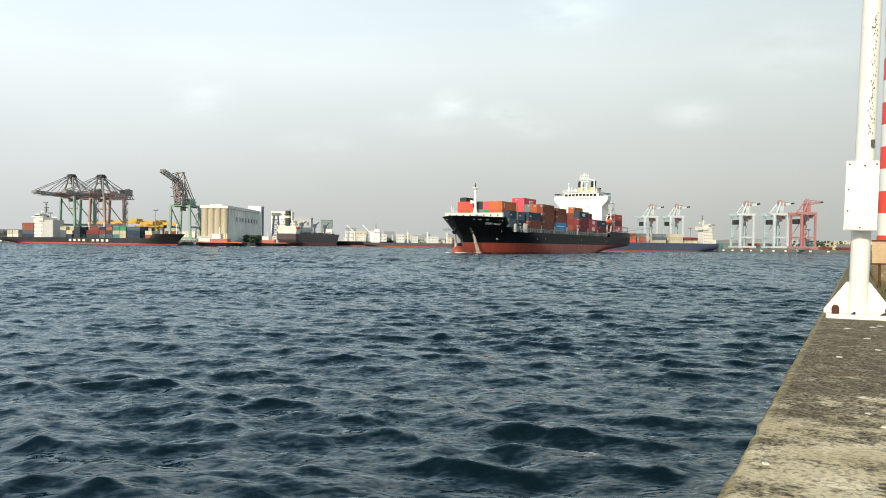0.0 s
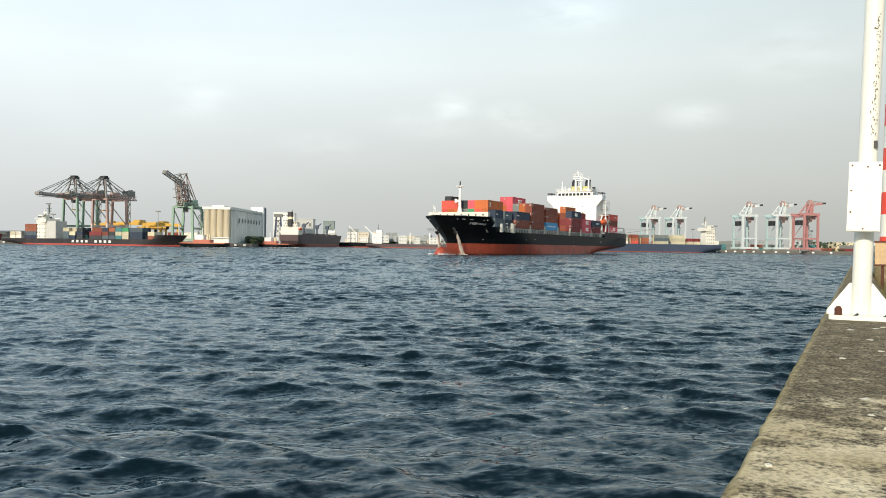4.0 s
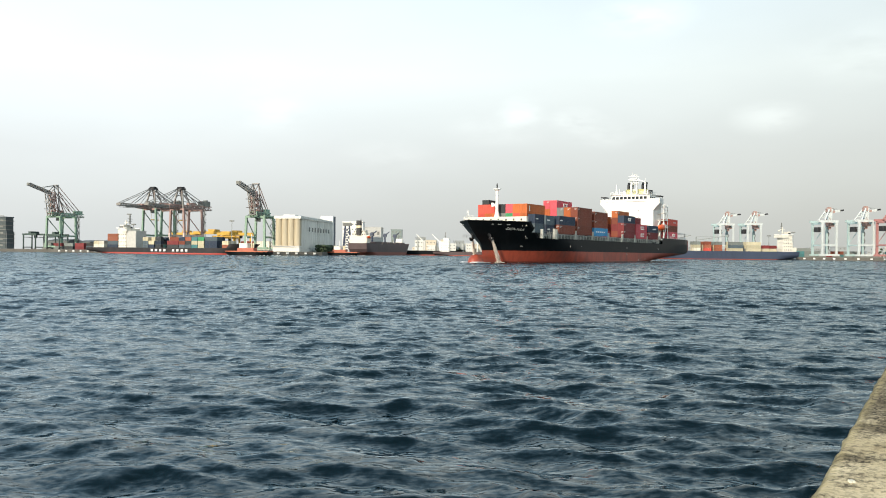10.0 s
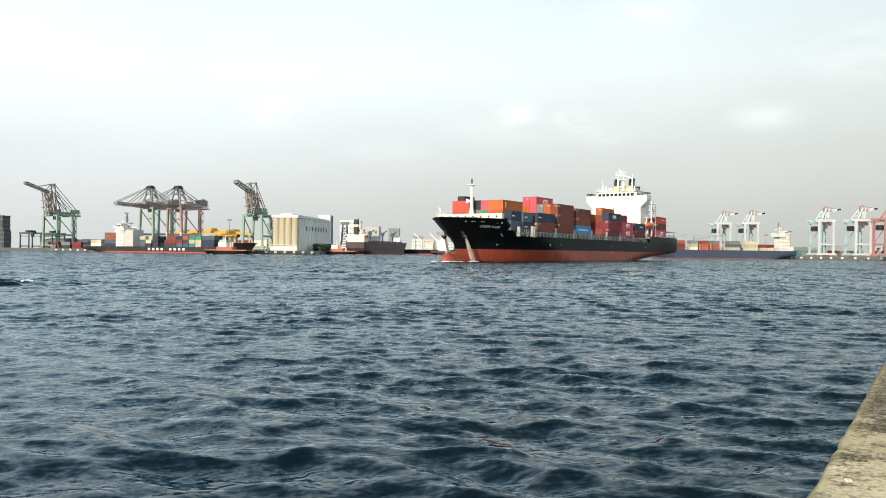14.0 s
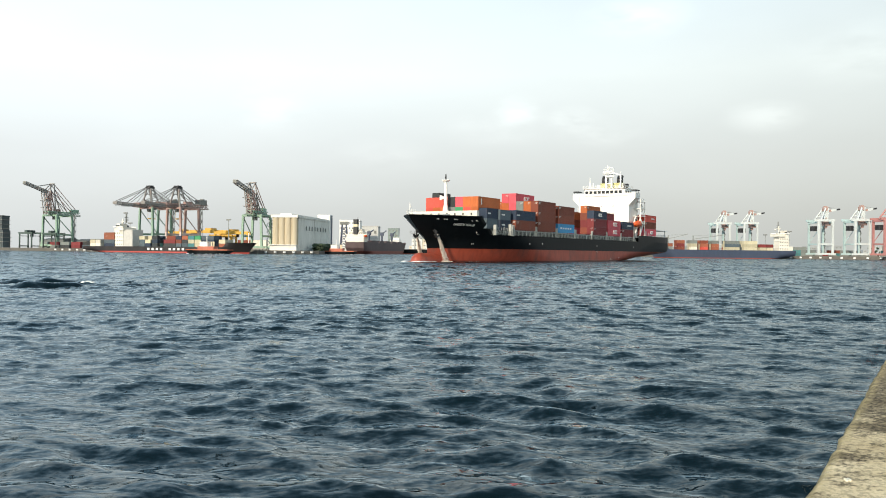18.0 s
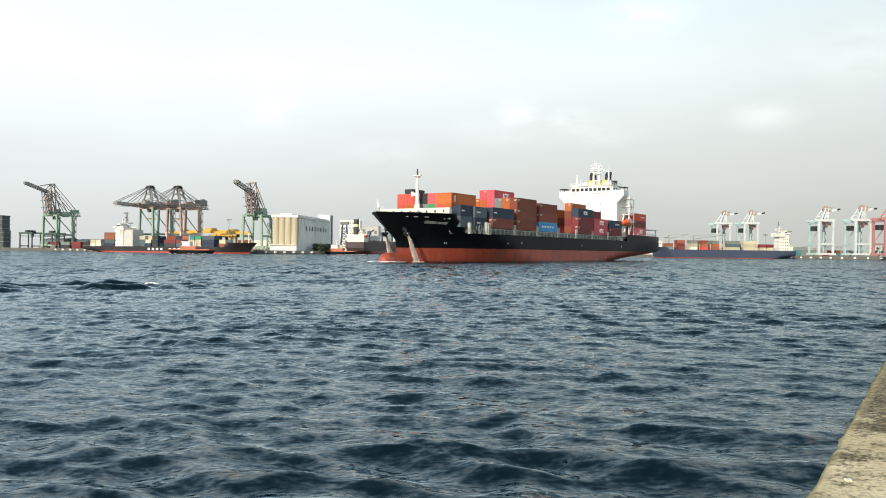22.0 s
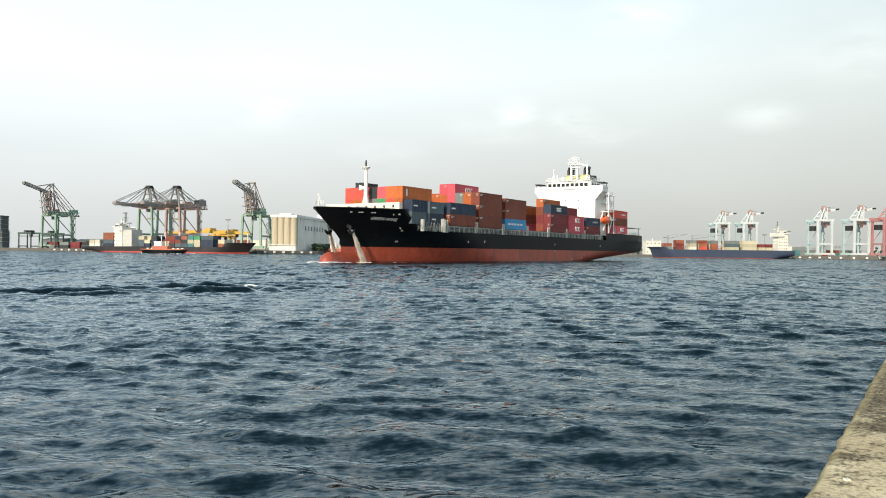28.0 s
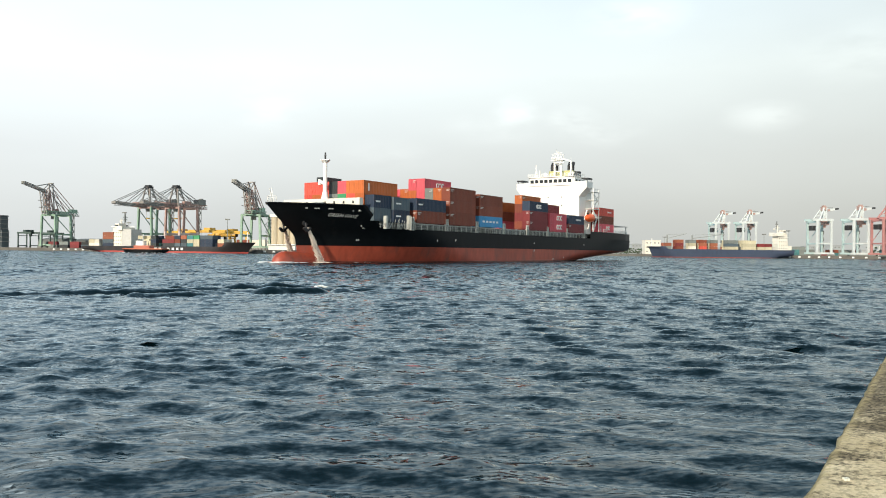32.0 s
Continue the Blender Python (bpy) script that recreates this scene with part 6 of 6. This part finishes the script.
def yard_gantry(x, y, turn, w, h, d, label, mat, t):
    """A rubber-tyred gantry; t: the thickness of its steelwork."""
    root = thing("yard_gantry", label, "crane", sit(x, y, 2.6, turn), "yard gantry cranes")
    for sx in (-w / 2, w / 2):
        for sy in (-d / 2, d / 2):
            part("leg", Mesh().beam((sx, sy, 1.2), (sx, sy, h), t), mat, root)
            part("wheel", Mesh().beam((sx - 0.4, sy, 0.75), (sx + 0.4, sy, 0.75), 1.5, n=12), DARK, root)
        part("sill_beam", Mesh().beam((sx, -d / 2, 1.6), (sx, d / 2, 1.6), t), mat, root)
        part("tie", Mesh().beam((sx, -d / 2, h * 0.8), (sx, d / 2, h * 0.8), t * 0.6), mat, root)
    for sy in (-d / 2, d / 2):
        part("girder", Mesh().box(-w / 2 - 1, w / 2 + 1, sy - t * 0.6, sy + t * 0.6, h - t, h + t * 0.8), mat, root)
    part("trolley", Mesh().box(-w * 0.1, w * 0.1, -d / 2, d / 2, h + t * 0.8, h + t * 0.8 + 1.8), mat, root)
    part("cab", Mesh().box(w * 0.1, w * 0.1 + 1.8, -1, 1, h - t - 2.4, h - t), DARK, root)
    return root


for x, y, w, h in ((-366, 694, 14, 13), (-340, 684, 14, 12.5)):
    yard_gantry(x, y, -20, w, h, 9, "dark green rubber-tyred yard gantry", GANTRY_GREEN, 0.85)
for x, y, w, h in ((-205, 690, 34, 16), (-178, 664, 30, 14.5), (-232, 700, 26, 15), (-190, 676, 20, 12)):
    yard_gantry(x, y, -14, w, h, 8, "yellow rubber-tyred yard gantry", CRANE_YELLOW, 1.3)


def yard_stack(name, x0, y0, dx, dy, n, tiers, cols, turn, seed):
    r = random.Random(seed)
    for i in range(n):
        for k in range(r.randint(1, tiers)):
            ob = new("container", container_mesh(12.19, 2.7))
            ob.material_slots[0].link = "OBJECT"
            ob.material_slots[0].material = BOX[r.choice(cols)]
            ob.matrix_basis = sit(x0 + dx * i, y0 + dy * i, 2.6 + 2.7 * k, turn)
            tagged(ob, "stacked steel shipping container in the yard", "container", name)


yard_stack("containers in the left yard", -196, 650, 13.4, -4.6, 6, 3, ["orange", "white", "brown", "white", "blue"], -18, 3)
yard_stack("containers by the crane", -330, 690, 13, -5.0, 5, 2, ["dark", "brown", "grey", "maroon", "slate"], -22, 4)
yard_stack("containers on the far bank", 316, 705, 13.6, -7.6, 10, 2, ["grey", "brown", "grey", "teal", "maroon"], -28, 6)
yard_stack("containers at the far berth", 300, 720, 13, -6, 6, 3, ["teal", "grey", "grey", "brown"], -28, 8)


def yard_shed(x, y, turn, w, d, h, mat, label):
    root = thing("yard_shed", label, "shed", sit(x, y, 2.6, turn), "yard sheds")
    part("wall", Mesh().box(-w / 2, w / 2, -d / 2, d / 2, 0, h), mat, root)
    part("roof", Mesh().add([(-w / 2 - 0.4, -d / 2 - 0.4, h), (w / 2 + 0.4, -d / 2 - 0.4, h), (w / 2 + 0.4, 0, h + 1.6), (-w / 2 - 0.4, 0, h + 1.6), (-w / 2 - 0.4, d / 2 + 0.4, h), (w / 2 + 0.4, d / 2 + 0.4, h)],
                            [(0, 1, 2, 3), (3, 2, 5, 4), (0, 3, 4), (1, 5, 2), (0, 4, 5, 1)]), mat, root)
    for i in range(int(w / 6)):
        part("door", Mesh().box(-w / 2 + 1.5 + 6 * i, -w / 2 + 4.8 + 6 * i, -d / 2 - 0.12, -d / 2 + 0.05, 0, h * 0.7), DARK, root)
    return root


_g = paint("shed_grey", (0.13, 0.14, 0.14), 0.8, var=0.2, scale=0.2)
for x, y, w, h in ((-356, 730, 30, 8), (-318, 715, 34, 7), (-285, 700, 26, 8), (-250, 690, 24, 7)):
    yard_shed(x, y, -28, w, 14, h, _g, "low grey shed in the container yard")
yard_stack("containers under the left crane", -345, 686, 12.6, -6.8, 7, 2, ["dark", "maroon", "slate", "grey", "teal"], -30, 16)


def tug():
    """Harbour tug under way, bow at +x."""
    root = thing("tug_boat", "dark-hulled harbour tug with orange bulwarks and white wheelhouse, under way", "boat")
    L = Lines(4.6, [(-1, 13.4), (0, 14.0), (3.4, 16.0)], [(-1, -13.4), (1, -14.4), (3.4, -15)], 4, 7, -6, -9, 3.4)
    part("hull", L.skin(-0.8, 2.2, 24, 3), HULL_BLACK, root)
    part("bulwark", L.skin(2.2, 2.8, 24, 2), paint("tug_orange", (0.5, 0.14, 0.07), 0.6), root, "orange-red bulwark")
    part("deck", L.deck(1.8, -13, 12, 14), DECK, root)
    part("deckhouse", Mesh().box(-5, 6, -2.8, 2.8, 1.8, 4.6, 0.4), paint("tug_house_red", (0.45, 0.13, 0.08), 0.5), root)
    wh = part("wheelhouse", Mesh().box(-0.5, 5, -2.2, 2.2, 4.6, 7.2, 0.5).box(-0.8, 5.3, -2.5, 2.5, 7.2, 7.5, 0.5), WHITE, root)
    windows(wh, 5.0, [-1.3, 0, 1.3], 6.1, 1.0, 0.9)
    windows(wh, -2.2 - 0.04, [0.8, 2.4, 4.0], 6.1, 1.1, 0.9, None, False)
    part("mast", Mesh().beam((1, 0, 7.4), (1, 0, 11.5), 0.3).beam((1, -1.2, 10), (1, 1.2, 10), 0.2), WHITE, root)
    for y in (-1.4, 1.4):
        part("funnel", Mesh().beam((-3, y, 4.6), (-3, y, 7.6), 1.1, n=10), CREAM, root)
    fd = Mesh()
    for i in range(5):
        fd.beam((-11 + 4.4 * i, -4.5, 2.4), (-11 + 4.4 * i, -4.9, 1.4), 0.9, n=8)
    part("tyre_fender", fd, DARK, root)
    fm = Mesh()
    r = random.Random(8)
    for k in range(26):
        fm.ball((r.uniform(-20, 13), r.choice((-1, 1)) * r.uniform(3.8, 5.4), 0.02), r.uniform(0.4, 1.2), 0.4, 0.15, 6, 4)
    tagged(part("wash", fm, FOAM, root), kind="stuff")
    return root


TUG = tug()
moored = copy_thing(TUG, sit(-83, 612, 0, 170))
tagged(moored, "small tug lying by the silo quay near the trees", "boat")


def far_trees():
    r = random.Random(14)
    m = Mesh()
    for i in range(2600):
        seg = r.random()
        if seg < 0.3:
            x, y, hh = r.uniform(-101, -92), r.uniform(600, 680), 5
        elif seg < 0.6:
            x, y, hh = r.uniform(385, 520), r.uniform(650, 720), 8
        else:
            x, y, hh = r.uniform(0, 300), r.uniform(1000, 1100), 7
        s = r.uniform(0.35, 1.0)
        m.ball((x, y, 2.6 + hh * r.random() ** 0.8), s * 1.4, s * 1.3, s, 6, 4)
    return tagged(part("far_trees", m, TREE), "dark green trees along the far bank", "trees", kind="stuff")


far_trees()


def wake_swell():
    """A short train of steep wake waves that crosses the basin: rigid crests, sunk at their rims."""
    rng = np.random.RandomState(3)
    xs, ys = np.arange(-46, 30.01, 0.24), np.arange(-27, 15.01, 0.2)
    X, Y = np.meshgrid(xs, ys)
    V = Y - 0.42 * X
    E = np.exp(-(X / np.where(X < 0, 24.0, 10.0)) ** 2 - (V / 6.5) ** 2)
    u = V + 0.5 * np.sin(X * 0.35) + 0.35 * np.sin(X * 0.83 + 1.0)
    Z = -0.15 + 0.22 * E
    for lam, way, amp in ((3.6, 0.1, 0.20), (2.3, 0.22, 0.12), (1.7, 0.0, 0.085), (2.9, 0.36, 0.12), (1.2, 0.15, 0.05)):
        Z += amp * np.cos(6.283 / lam * (u + way * X) + rng.rand() * 6.28) * E * (0.7 + 0.3 * np.sin(rng.uniform(0.3, 0.7) * X + 0.3 * Y + rng.rand() * 6))
    for i in range(26):
        lam = 0.5 * 5 ** rng.rand()
        a = radians(255) + rng.randn() * 0.6
        Z += 0.052 * lam / 6.283 * np.cos(6.283 / lam * (math.cos(a) * X + math.sin(a) * Y) + rng.rand() * 6.28) * 1.4
    ny, nx = X.shape
    i = np.arange(ny * nx).reshape(ny, nx)
    F = np.stack([i[:-1, :-1], i[:-1, 1:], i[1:, 1:], i[1:, :-1]], -1).reshape(-1, 4)
    m = Mesh()
    m.v = np.stack([X, Y, Z], -1).reshape(-1, 3).tolist()
    m.f = F.tolist()
    m.s = [True] * len(m.f)
    root = part("wake_swell", m, WATER)
    tagged(root, "short train of steep dark wake waves with a breaking crest", "wave", kind="structure")
    r = random.Random(12)
    fm = Mesh()
    for k in range(6):
        x = r.gauss(3.4, 0.22)
        y = r.gauss(-0.2, 0.2) + 0.42 * x - 0.5 * math.sin(x * 0.35) - 0.35 * math.sin(x * 0.83 + 1.0)
        fm.ball((x, y, 0.24 + r.uniform(0, 0.08)), r.uniform(0.10, 0.22), r.uniform(0.05, 0.1), 0.05, 6, 4)
    tagged(part("breaking_crest", fm, FOAM, root), kind="stuff")
    return root


SWELL = wake_swell()


WAVE_V = (-0.25, -0.85)
SHIP_XY = ((-34.5, -60.39, -0.97), (159.05, -103.56, -6.74), (0.881, 1.103))


def motions():
    rows = []
    for t in range(0, 33, 4):
        s = (t - 32) / 32
        (ax, bx, cx), (ay, by, cy), (bt, ct) = SHIP_XY
        rows.append((t, pose(ax + bx * s + cx * s * s, ay + by * s + cy * s * s, 0, 0, 0, -122.81 + bt * s + ct * s * s)))
    walk(SHIP, rows)
    walk(water, [(t, pose(WAVE_V[0] * (t - 16), WAVE_V[1] * (t - 16), 0)) for t in (0, 16, 32)])
    walk(SWELL, [(t, pose(lerp(-48.5, -11.0, t / 32), lerp(57.0, 48.5, t / 32), 0)) for t in (0, 16, 32)])
    walk(TUG, [(t, pose(lerp(-93.0, -186.8, t / 32), lerp(478.0, 492.0, t / 32), 0, 0, 0, 168)) for t in (0, 16, 32)])


motions()
